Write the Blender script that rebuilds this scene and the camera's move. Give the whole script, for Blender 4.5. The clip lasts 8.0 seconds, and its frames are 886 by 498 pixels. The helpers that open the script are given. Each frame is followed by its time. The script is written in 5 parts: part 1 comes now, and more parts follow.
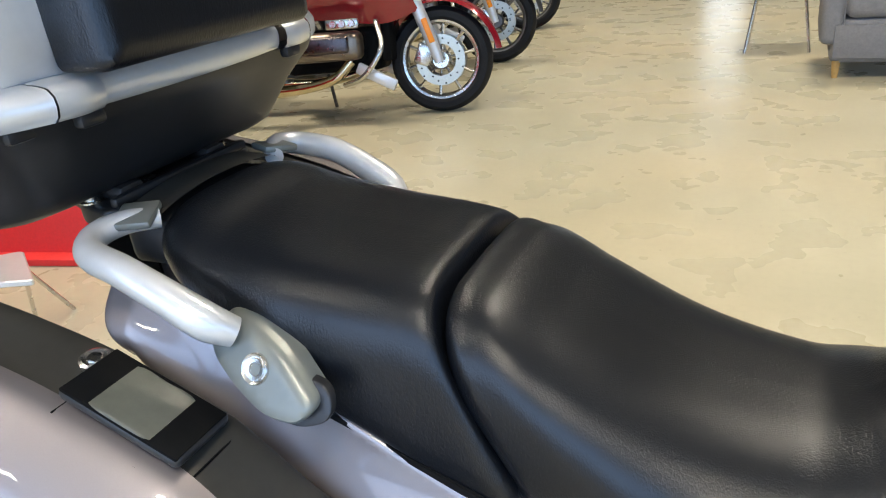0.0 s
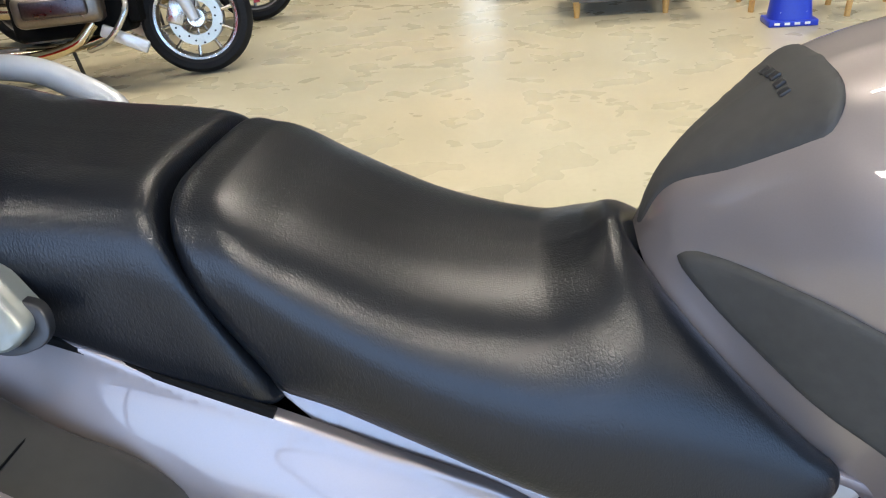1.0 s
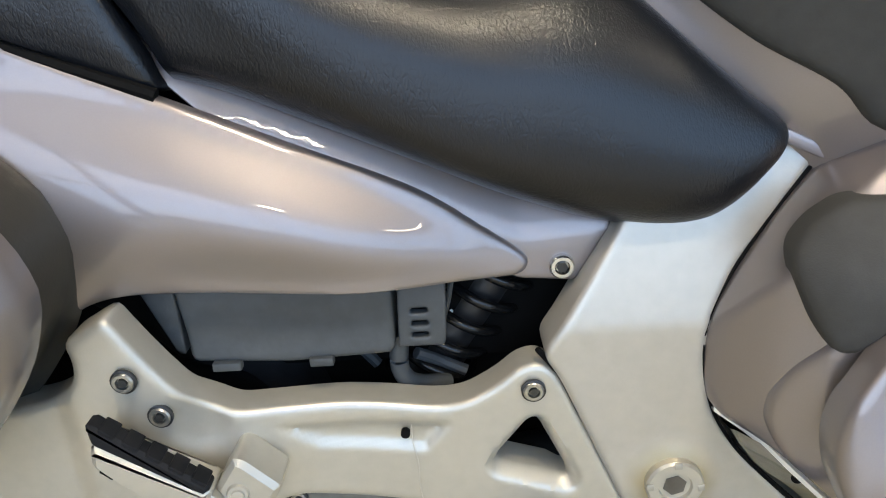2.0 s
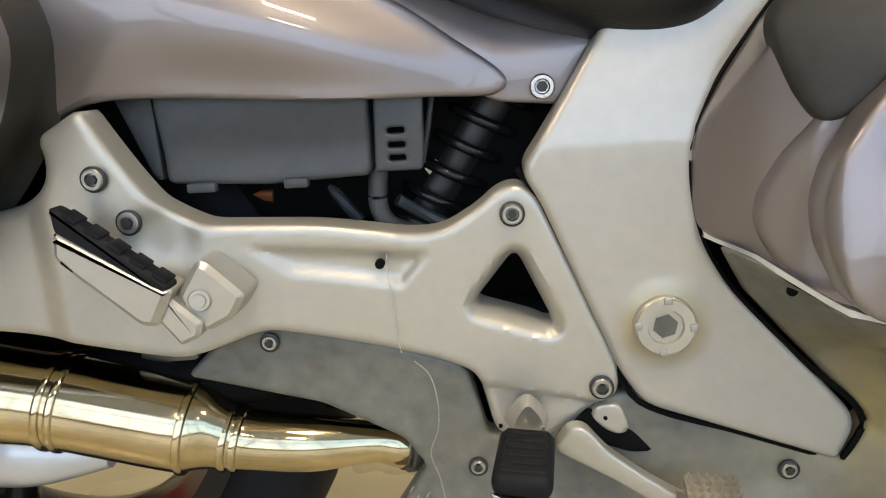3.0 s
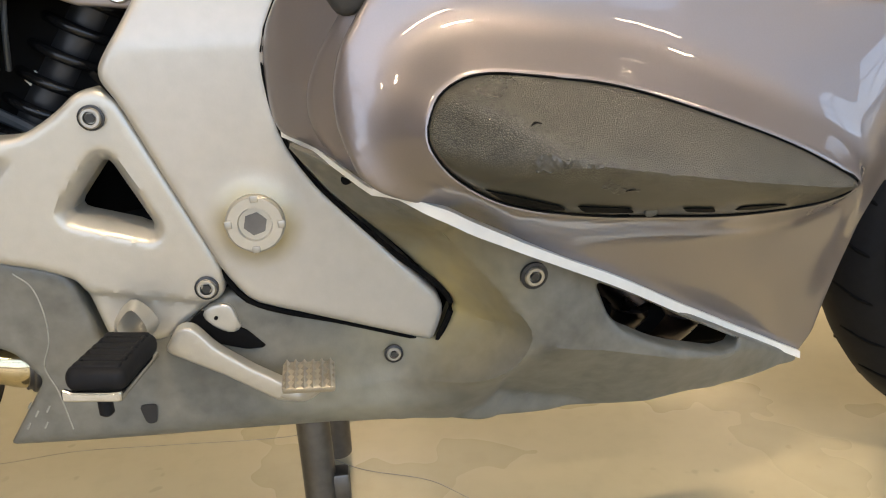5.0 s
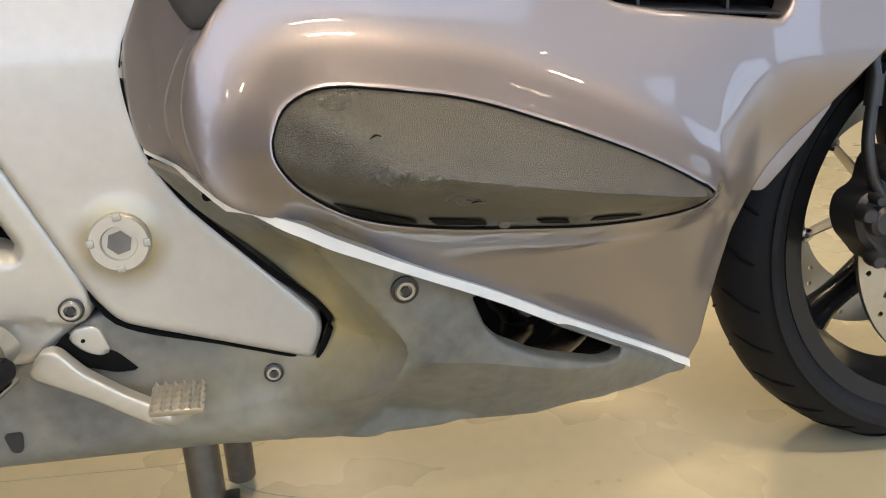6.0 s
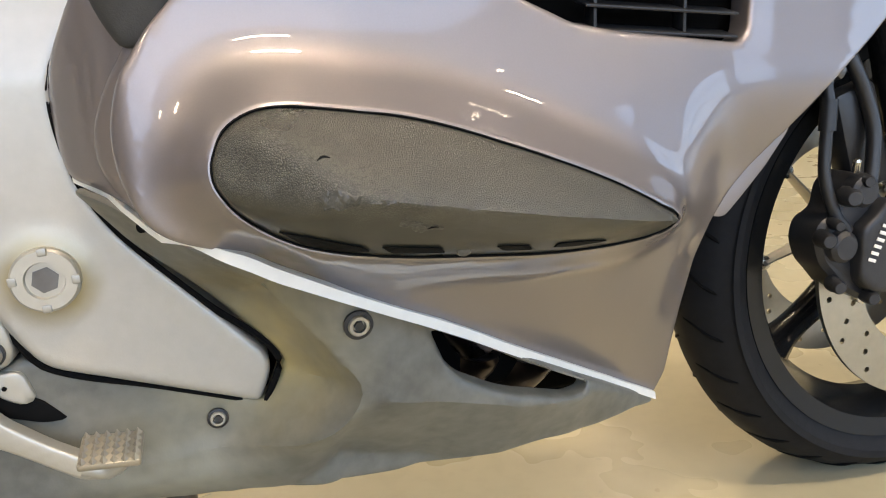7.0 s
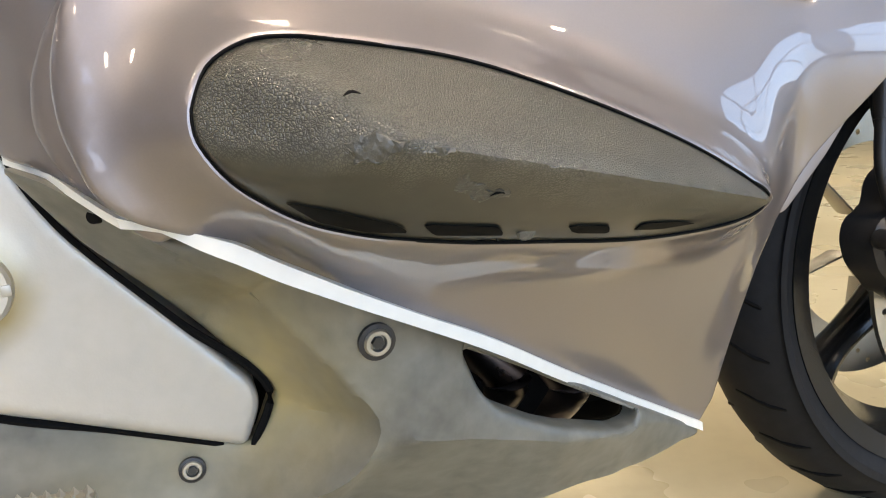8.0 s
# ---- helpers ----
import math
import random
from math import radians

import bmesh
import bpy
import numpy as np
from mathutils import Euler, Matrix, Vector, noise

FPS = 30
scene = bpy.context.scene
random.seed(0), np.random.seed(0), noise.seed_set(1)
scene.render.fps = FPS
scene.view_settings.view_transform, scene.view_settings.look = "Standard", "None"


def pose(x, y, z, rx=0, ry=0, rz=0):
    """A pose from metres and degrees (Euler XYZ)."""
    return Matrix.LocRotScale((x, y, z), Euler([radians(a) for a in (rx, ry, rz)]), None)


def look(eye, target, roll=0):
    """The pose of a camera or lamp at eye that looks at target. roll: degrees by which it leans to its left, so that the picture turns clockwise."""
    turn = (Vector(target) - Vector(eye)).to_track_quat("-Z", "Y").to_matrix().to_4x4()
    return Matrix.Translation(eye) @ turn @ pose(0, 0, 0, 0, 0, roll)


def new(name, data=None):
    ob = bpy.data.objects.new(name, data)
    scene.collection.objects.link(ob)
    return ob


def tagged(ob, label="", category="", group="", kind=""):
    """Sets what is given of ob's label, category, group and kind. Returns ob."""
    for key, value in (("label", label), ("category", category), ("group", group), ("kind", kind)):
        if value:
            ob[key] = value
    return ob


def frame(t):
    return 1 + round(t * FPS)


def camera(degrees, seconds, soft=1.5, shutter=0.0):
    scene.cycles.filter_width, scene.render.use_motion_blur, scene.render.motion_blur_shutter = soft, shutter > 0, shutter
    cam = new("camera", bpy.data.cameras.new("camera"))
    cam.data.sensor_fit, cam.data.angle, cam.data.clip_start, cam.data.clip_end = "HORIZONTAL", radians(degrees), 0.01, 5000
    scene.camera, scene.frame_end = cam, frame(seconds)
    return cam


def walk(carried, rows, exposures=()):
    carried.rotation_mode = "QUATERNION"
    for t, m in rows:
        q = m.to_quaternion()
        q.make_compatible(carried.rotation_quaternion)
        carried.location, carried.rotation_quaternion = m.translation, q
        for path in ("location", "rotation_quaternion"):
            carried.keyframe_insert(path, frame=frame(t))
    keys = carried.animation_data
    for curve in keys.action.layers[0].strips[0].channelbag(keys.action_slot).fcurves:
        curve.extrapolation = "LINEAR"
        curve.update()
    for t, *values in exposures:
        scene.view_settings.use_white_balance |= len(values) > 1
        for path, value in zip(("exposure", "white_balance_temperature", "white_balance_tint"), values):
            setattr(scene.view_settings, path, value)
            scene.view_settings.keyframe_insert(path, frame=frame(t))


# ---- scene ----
cam = camera(61.6, 8.0, soft=1.1)
# seconds, eye, yaw, pitch, lean
PATH = [
    (0.0, (-0.1816, -0.5460, 1.1387), 26.38, -24.15, -5.92),
    (0.5, (-0.1267, -0.5503, 1.0990), 18.36, -26.50, -6.11),
    (1.0, (-0.1351, -0.5522, 1.0702), 9.41, -28.28, -5.47),
    (1.5, (-0.1812, -0.5701, 0.9767), 1.43, -27.91, -3.89),
    (1.7, (-0.1968, -0.5802, 0.8905), -1.10, -26.29, -2.74),
    (2.0, (-0.1537, -0.6204, 0.7741), 1.51, -22.01, -3.79),
    (2.2, (-0.1298, -0.6314, 0.7092), 2.54, -19.14, -3.99),
    (3.3, (-0.1067, -0.6810, 0.5579), 4.53, -13.81, -3.47),
    (3.5, (-0.0900, -0.6854, 0.5525), 3.75, -14.91, -3.29),
    (4.0, (-0.0445, -0.6951, 0.5333), -0.49, -17.12, -2.60),
    (4.5, (0.0101, -0.7029, 0.5228), -5.25, -17.45, -2.31),
    (5.0, (0.0638, -0.7159, 0.5232), -7.98, -17.32, -2.77),
    (5.2, (0.0844, -0.7220, 0.5185), -8.34, -16.59, -2.69),
    (6.3, (0.1308, -0.7279, 0.5157), -13.30, -15.75, -2.69),
    (6.5, (0.1365, -0.7306, 0.5132), -13.82, -15.17, -2.67),
    (7.0, (0.1281, -0.6984, 0.5044), -15.62, -13.33, -2.72),
    (7.5, (0.1208, -0.6120, 0.4676), -17.33, -11.43, -2.98),
    (8.0, (0.1131, -0.5918, 0.4553), -18.77, -10.04, -3.34),
]
walk(cam, [(t, pose(*eye, 90 + pitch, 0, yaw) @ pose(0, 0, 0, 0, 0, lean)) for t, eye, yaw, pitch, lean in PATH],
     [(0.0, 0.18, 6600, 10.5), (0.5, 0.26, 6500, 10.5), (1.0, 0.31, 6450, 12), (1.5, 0.36, 6400, 12.5), (2.0, 0.12, 7500, 10.5), (3.3, -0.18, 8500, 14), (4.0, -0.08, 8800, 16.5), (5.2, -0.04, 8700, 16), (6.3, 0.02, 8400, 16), (7.0, 0.11, 8200, 15), (7.5, 0.23, 7950, 13.8), (8.0, 0.34, 8000, 14.5)])

# ---- light ----
world = bpy.data.worlds.new("showroom_world")
scene.world = world
world.use_nodes = True
wn = world.node_tree.nodes
sky = wn.new("ShaderNodeTexSky")
sky.sky_type = "NISHITA"
sky.sun_disc = False
sky.sun_elevation = radians(40)
sky.sun_rotation = radians(200)
world.node_tree.links.new(sky.outputs["Color"], wn["Background"].inputs["Color"])
wn["Background"].inputs["Strength"].default_value = 0.12


def area_lamp(name, eye, target, sx, sy, watts, colour):
    data = bpy.data.lights.new(name, "AREA")
    data.shape, data.size, data.size_y, data.energy, data.color = "RECTANGLE", sx, sy, watts, colour
    ob = new(name, data)
    ob.matrix_world = look(eye, target)
    return ob


# daylight through the wide shop window behind the camera and the side window
area_lamp("window_light", (2.2, -5.9, 2.5), (2.2, 0, 2.4), 14.2, 4.3, 600, (0.30, 0.55, 1.0))
area_lamp("side_window_light", (12.94, -3.3, 2.35), (0, -3.3, 2.3), 5.2, 4.0, 230, (0.34, 0.58, 1.0))
scene.view_settings.exposure = 0.0

# ---- materials ----
def material(name, colour, rough=0.5, metal=0.0, var=0.12, scale=8.0, bump=0.0, bump_scale=200.0, coat=0.0, fine=90.0, spec=0.5, rvar=0.15):
    """A principled surface with two scales of variation and fine relief, in object metres."""
    m = bpy.data.materials.new(name)
    m.use_nodes = True
    nt = m.node_tree
    n, l = nt.nodes, nt.links
    b = n["Principled BSDF"]
    b.inputs["Metallic"].default_value = metal
    b.inputs["Roughness"].default_value = rough
    b.inputs["Specular IOR Level"].default_value = spec
    b.inputs["Coat Weight"].default_value = coat
    b.inputs["Coat Roughness"].default_value = 0.03
    co = n.new("ShaderNodeTexCoord")
    big, small = n.new("ShaderNodeTexNoise"), n.new("ShaderNodeTexNoise")
    big.inputs["Scale"].default_value, small.inputs["Scale"].default_value = scale, fine
    big.inputs["Detail"].default_value, small.inputs["Detail"].default_value = 4, 3
    l.new(co.outputs["Object"], big.inputs["Vector"])
    l.new(co.outputs["Object"], small.inputs["Vector"])
    add = n.new("ShaderNodeMath")
    add.operation = "ADD"
    l.new(big.outputs["Fac"], add.inputs[0])
    l.new(small.outputs["Fac"], add.inputs[1])
    ramp = n.new("ShaderNodeMapRange")
    ramp.inputs["From Min"].default_value, ramp.inputs["From Max"].default_value = 0.6, 1.4
    ramp.inputs["To Min"].default_value, ramp.inputs["To Max"].default_value = 1 - var, 1 + var
    l.new(add.outputs[0], ramp.inputs["Value"])
    mul = n.new("ShaderNodeVectorMath")
    mul.operation = "SCALE"
    mul.inputs[0].default_value = colour
    l.new(ramp.outputs["Result"], mul.inputs["Scale"])
    l.new(mul.outputs["Vector"], b.inputs["Base Color"])
    r2 = n.new("ShaderNodeMapRange")
    r2.inputs["From Min"].default_value, r2.inputs["From Max"].default_value = 0.3, 0.7
    r2.inputs["To Min"].default_value, r2.inputs["To Max"].default_value = max(0.02, rough * (1 - rvar)), min(1, rough * (1 + rvar))
    l.new(big.outputs["Fac"], r2.inputs["Value"])
    l.new(r2.outputs["Result"], b.inputs["Roughness"])
    if bump:
        v = n.new("ShaderNodeTexNoise")
        v.inputs["Scale"].default_value, v.inputs["Detail"].default_value = bump_scale, 4
        l.new(co.outputs["Object"], v.inputs["Vector"])
        bp = n.new("ShaderNodeBump")
        bp.inputs["Strength"].default_value, bp.inputs["Distance"].default_value = bump, 0.0015
        l.new(v.outputs["Fac"], bp.inputs["Height"])
        l.new(bp.outputs["Normal"], b.inputs["Normal"])
    return m


def glow(name, colour, strength):
    m = bpy.data.materials.new(name)
    m.use_nodes = True
    b = m.node_tree.nodes["Principled BSDF"]
    b.inputs["Base Color"].default_value = (*colour, 1)
    b.inputs["Emission Color"].default_value = (*colour, 1)
    b.inputs["Emission Strength"].default_value = strength
    return m


def concrete():
    """Sealed tan concrete: soft clouds, olive stains, fine mottling, scattered pits, worn gloss."""
    m = bpy.data.materials.new("polished_concrete")
    m.use_nodes = True
    nt = m.node_tree
    n, l = nt.nodes, nt.links
    b = n["Principled BSDF"]
    co = n.new("ShaderNodeTexCoord")

    def noise(scale, detail, rough, lo, hi, stretch=None, turn=0.0):
        t, r = n.new("ShaderNodeTexNoise"), n.new("ShaderNodeMapRange")
        t.inputs["Scale"].default_value, t.inputs["Detail"].default_value, t.inputs["Roughness"].default_value = scale, detail, rough
        r.inputs["From Min"].default_value, r.inputs["From Max"].default_value = lo, hi
        r.interpolation_type = "SMOOTHSTEP"
        source = co.outputs["Object"]
        if stretch:
            mp = n.new("ShaderNodeMapping")
            mp.inputs["Scale"].default_value, mp.inputs["Rotation"].default_value = stretch, (0, 0, turn)
            l.new(source, mp.inputs["Vector"])
            source = mp.outputs["Vector"]
        l.new(source, t.inputs["Vector"])
        l.new(t.outputs["Fac"], r.inputs["Value"])
        return r.outputs["Result"]

    def times(f, k):
        q = n.new("ShaderNodeMath")
        q.operation = "MULTIPLY"
        l.new(f, q.inputs[0])
        if isinstance(k, float):
            q.inputs[1].default_value = k
        else:
            l.new(k, q.inputs[1])
        return q.outputs[0]

    def mix(f, a, c, k=1.0):
        x = n.new("ShaderNodeMix")
        x.data_type = "RGBA"
        l.new(times(f, k), x.inputs["Factor"])
        for side, v in (("A", a), ("B", c)):
            if isinstance(v, tuple):
                x.inputs[side].default_value = (*v, 1)
            else:
                l.new(v, x.inputs[side])
        return x.outputs["Result"]
    base = mix(noise(0.8, 1, 0.4, 0.25, 0.75), (0.490, 0.425, 0.285), (0.455, 0.430, 0.315))
    cloud = mix(noise(1.1, 1, 0.4, 0.25, 0.85), base, (0.34, 0.32, 0.220), 0.60)
    mottle = mix(noise(4.5, 1, 0.4, 0.20, 0.90), cloud, (0.31, 0.285, 0.190), 0.18)
    grain = mix(noise(34.0, 2, 0.5, 0.40, 0.75), mottle, (0.29, 0.25, 0.165), 0.14)
    pits = mix(times(noise(46.0, 1, 0.5, 0.68, 0.78), noise(3.1, 1, 0.5, 0.45, 0.65)), grain, (0.13, 0.105, 0.065), 0.25)
    l.new(pits, b.inputs["Base Color"])
    r = n.new("ShaderNodeMapRange")
    r.inputs["To Min"].default_value, r.inputs["To Max"].default_value = 0.25, 0.32
    l.new(noise(4.0, 3, 0.5, 0.2, 0.8), r.inputs["Value"])
    l.new(r.outputs["Result"], b.inputs["Roughness"])
    bump = n.new("ShaderNodeBump")
    bump.inputs["Strength"].default_value, bump.inputs["Distance"].default_value = 0.03, 0.001
    l.new(noise(30.0, 2, 0.5, 0.2, 0.8), bump.inputs["Height"])
    l.new(bump.outputs["Normal"], b.inputs["Normal"])
    return m


M_PAINT = material("mauve_silver_paint", (0.272, 0.240, 0.240), 0.48, 0.75, 0.03, 3, 0.0, coat=1.0, fine=900, rvar=0.03)
M_PAINT.node_tree.nodes["Principled BSDF"].inputs["Coat IOR"].default_value = 1.5
M_PAINT.node_tree.nodes["Principled BSDF"].inputs["Coat Roughness"].default_value = 0.022
M_CAST = material("silver_frame_paint", (0.46, 0.44, 0.385), 0.34, 0.5, 0.06, 5, 0.05, 700)
M_PLATE = material("silver_plate_paint", (0.45, 0.43, 0.385), 0.36, 0.45, 0.06, 5, 0.05, 700)
M_RAILCAP = material("satin_silver_cap", (0.20, 0.21, 0.19), 0.36, 0.4, 0.05, 6)
M_LID = material("grey_green_lid", (0.105, 0.105, 0.082), 0.45, 0.0, 0.15, 12, 0.08, 500)
M_SEAT = material("black_vinyl", (0.0048, 0.0058, 0.0080), 0.30, 0.0, 0.0, 6, 0.0, spec=0.42, rvar=0.0)
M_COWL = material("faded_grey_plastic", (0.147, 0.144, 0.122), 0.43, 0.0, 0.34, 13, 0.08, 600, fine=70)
M_BLACK = material("black_plastic", (0.016, 0.016, 0.017), 0.40, 0.0, 0.2, 10, 0.06, 500)
M_GREYPAD = material("dark_grey_rubber_pad", (0.046, 0.045, 0.042), 0.66, 0.0, 0.14, 10, 0.15, 900, spec=0.3)
M_RUBBER = material("tyre_rubber", (0.0105, 0.011, 0.0125), 0.62, 0.0, 0.25, 14, 0.1, 300, spec=0.16)
M_STEEL = material("bright_steel", (0.62, 0.60, 0.56), 0.25, 1.0, 0.08, 20)
M_DARKSTEEL = material("dark_steel", (0.16, 0.155, 0.15), 0.4, 0.9, 0.2, 25)
M_EXHAUST = material("polished_stainless", (0.58, 0.475, 0.30), 0.12, 1.0, 0.16, 14)
M_GLOSSBLACK = material("gloss_black_enamel", (0.008, 0.008, 0.008), 0.20, 0.0, 0.1, 10, spec=0.35)
# near-black for joints, holes and inner parts; fill sheets carry shade with it
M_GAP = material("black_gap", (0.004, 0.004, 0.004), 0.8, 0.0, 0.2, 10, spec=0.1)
M_SILVER = material("silver_trunk_paint", (0.62, 0.62, 0.61), 0.32, 0.35, 0.05, 4, coat=0.8)
M_WHITE = material("pale_grey_trim", (0.78, 0.76, 0.70), 0.4, 0.0, 0.06, 8)
M_BOX = material("blue_grey_plastic_box", (0.046, 0.053, 0.058), 0.5, 0.0, 0.2, 12, 0.1, 300)
M_FLOOR = concrete()
M_WALL = material("painted_wall", (0.36, 0.35, 0.33), 0.8, 0.0, 0.06, 2)
M_CEIL = material("ceiling_sheet", (0.50, 0.50, 0.49), 0.8, 0.0, 0.06, 2)
M_SHADE = material("dark_baffle", (0.018, 0.018, 0.019), 0.7, 0.0, 0.1, 4)
M_DAY = glow("daylight", (0.85, 0.93, 1.0), 1.6)
M_SOCKET = material("socket_shadow_steel", (0.06, 0.06, 0.058), 0.5, 0.8, 0.2, 30)
M_BOLT = material("dull_bolt_steel", (0.42, 0.41, 0.375), 0.32, 0.9, 0.15, 60)
M_SOFTSTEEL = material("worn_notch_metal", (0.40, 0.385, 0.34), 0.4, 0.5, 0.1, 40)
M_STAIN = material("dried_run", (0.52, 0.50, 0.44), 0.5, 0.1, 0.1, 40)
M_SCRATCH = material("scratched_plastic", (0.30, 0.30, 0.26), 0.6, 0.0, 0.3, 40)
M_CALIPER = material("dark_grey_cast_metal", (0.030, 0.030, 0.032), 0.40, 0.3, 0.2, 30, 0.1, 500)
M_BAND = material("grained_black_plastic", (0.034, 0.032, 0.027), 0.45, 0.0, 0.15, 10, 0.08, 500)
M_RED = material("red_paint", (0.26, 0.004, 0.012), 0.22, 0.2, 0.05, 4, coat=1.0)
M_AMBER = material("amber_reflector", (0.8, 0.25, 0.01), 0.3)
M_FABRIC = material("grey_fabric", (0.20, 0.19, 0.185), 0.9, 0.0, 0.15, 30, 0.4, 500)
M_WOOD = material("light_oak", (0.50, 0.29, 0.09), 0.5, 0.0, 0.2, 12)
M_BLUE = material("blue_plastic", (0.012, 0.035, 0.42), 0.35, 0.0, 0.1, 6)
M_REDCLOTH = material("red_panel", (0.62, 0.015, 0.012), 0.6, 0.0, 0.1, 5)
M_ENGINE = material("bronze_engine_paint", (0.20, 0.165, 0.13), 0.32, 0.8, 0.15, 14)
M_DISC = material("drilled_disc_steel", (0.46, 0.42, 0.34), 0.32, 1.0, 0.08, 20)
M_SCUFF = material("scuffed_plastic", (0.070, 0.069, 0.060), 0.36, 0.0, 0.5, 160, 0.5, 500, spec=0.6)
M_COPPER = material("copper", (0.45, 0.16, 0.07), 0.4, 0.8, 0.2, 30)
M_HEADER = material("blued_header_steel", (0.095, 0.080, 0.080), 0.30, 1.0, 0.3, 18)
M_PEDAL = material("worn_pedal_metal", (0.40, 0.36, 0.29), 0.42, 0.7, 0.1, 60)
M_PEBBLE = material("pebbled_grey_plastic", (0.067, 0.064, 0.050), 0.30, 0.0, 0.30, 14, 0.0, spec=0.75)


def add_pebbles(m, scale, strength):
    """Moulded pebble grain: rounded cells with darker creases, scraped smooth on the cover's lower face, where shade is
    painted in.
    """
    nt = m.node_tree
    n, l = nt.nodes, nt.links
    pbsdf = n["Principled BSDF"]
    co = n.new("ShaderNodeTexCoord")
    warp, shift = n.new("ShaderNodeTexNoise"), n.new("ShaderNodeVectorMath")
    warp.inputs["Scale"].default_value = scale * .5
    l.new(co.outputs["Object"], warp.inputs["Vector"])
    shift.operation = "MULTIPLY_ADD"
    shift.inputs[1].default_value = (.0016, .0016, .0016)
    l.new(warp.outputs["Color"], shift.inputs[0])
    l.new(co.outputs["Object"], shift.inputs[2])
    v = n.new("ShaderNodeTexVoronoi")
    v.feature = "DISTANCE_TO_EDGE"
    v.inputs["Scale"].default_value = scale
    l.new(shift.outputs["Vector"], v.inputs["Vector"])
    r = n.new("ShaderNodeMapRange")
    r.inputs["From Max"].default_value = 0.30
    r.interpolation_type = "SMOOTHSTEP"
    l.new(v.outputs["Distance"], r.inputs["Value"])
    worn, wr = n.new("ShaderNodeTexNoise"), n.new("ShaderNodeMapRange")
    worn.inputs["Scale"].default_value = 30
    l.new(co.outputs["Object"], worn.inputs["Vector"])
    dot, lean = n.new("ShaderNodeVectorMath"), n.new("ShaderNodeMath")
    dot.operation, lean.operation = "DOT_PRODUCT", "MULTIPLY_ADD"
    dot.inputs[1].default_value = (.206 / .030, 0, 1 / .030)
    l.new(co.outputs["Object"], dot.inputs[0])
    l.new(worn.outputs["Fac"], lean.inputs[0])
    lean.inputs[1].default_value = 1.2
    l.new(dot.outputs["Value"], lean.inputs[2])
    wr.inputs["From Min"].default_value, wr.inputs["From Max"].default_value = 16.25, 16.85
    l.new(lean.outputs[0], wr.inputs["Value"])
    b, st = n.new("ShaderNodeBump"), n.new("ShaderNodeMath")
    st.operation = "MULTIPLY"
    st.inputs[1].default_value = strength
    l.new(wr.outputs["Result"], st.inputs[0])
    l.new(st.outputs[0], b.inputs["Strength"])
    b.inputs["Distance"].default_value = 0.0012
    l.new(r.outputs["Result"], b.inputs["Height"])
    l.new(b.outputs["Normal"], pbsdf.inputs["Normal"])
    # downward face held at the darkest tone, its shade put into the colour
    tone, mul = n.new("ShaderNodeMapRange"), n.new("ShaderNodeVectorMath")
    tone.inputs["To Min"].default_value, tone.inputs["To Max"].default_value = .55, 1.75
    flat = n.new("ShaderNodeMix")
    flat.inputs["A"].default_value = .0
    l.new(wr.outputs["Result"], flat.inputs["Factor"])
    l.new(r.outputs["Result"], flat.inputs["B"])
    l.new(flat.outputs["Result"], tone.inputs["Value"])
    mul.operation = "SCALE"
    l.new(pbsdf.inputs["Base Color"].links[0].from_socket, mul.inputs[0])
    l.new(tone.outputs["Result"], mul.inputs["Scale"])
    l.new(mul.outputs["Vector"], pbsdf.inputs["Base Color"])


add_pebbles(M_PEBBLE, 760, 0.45)


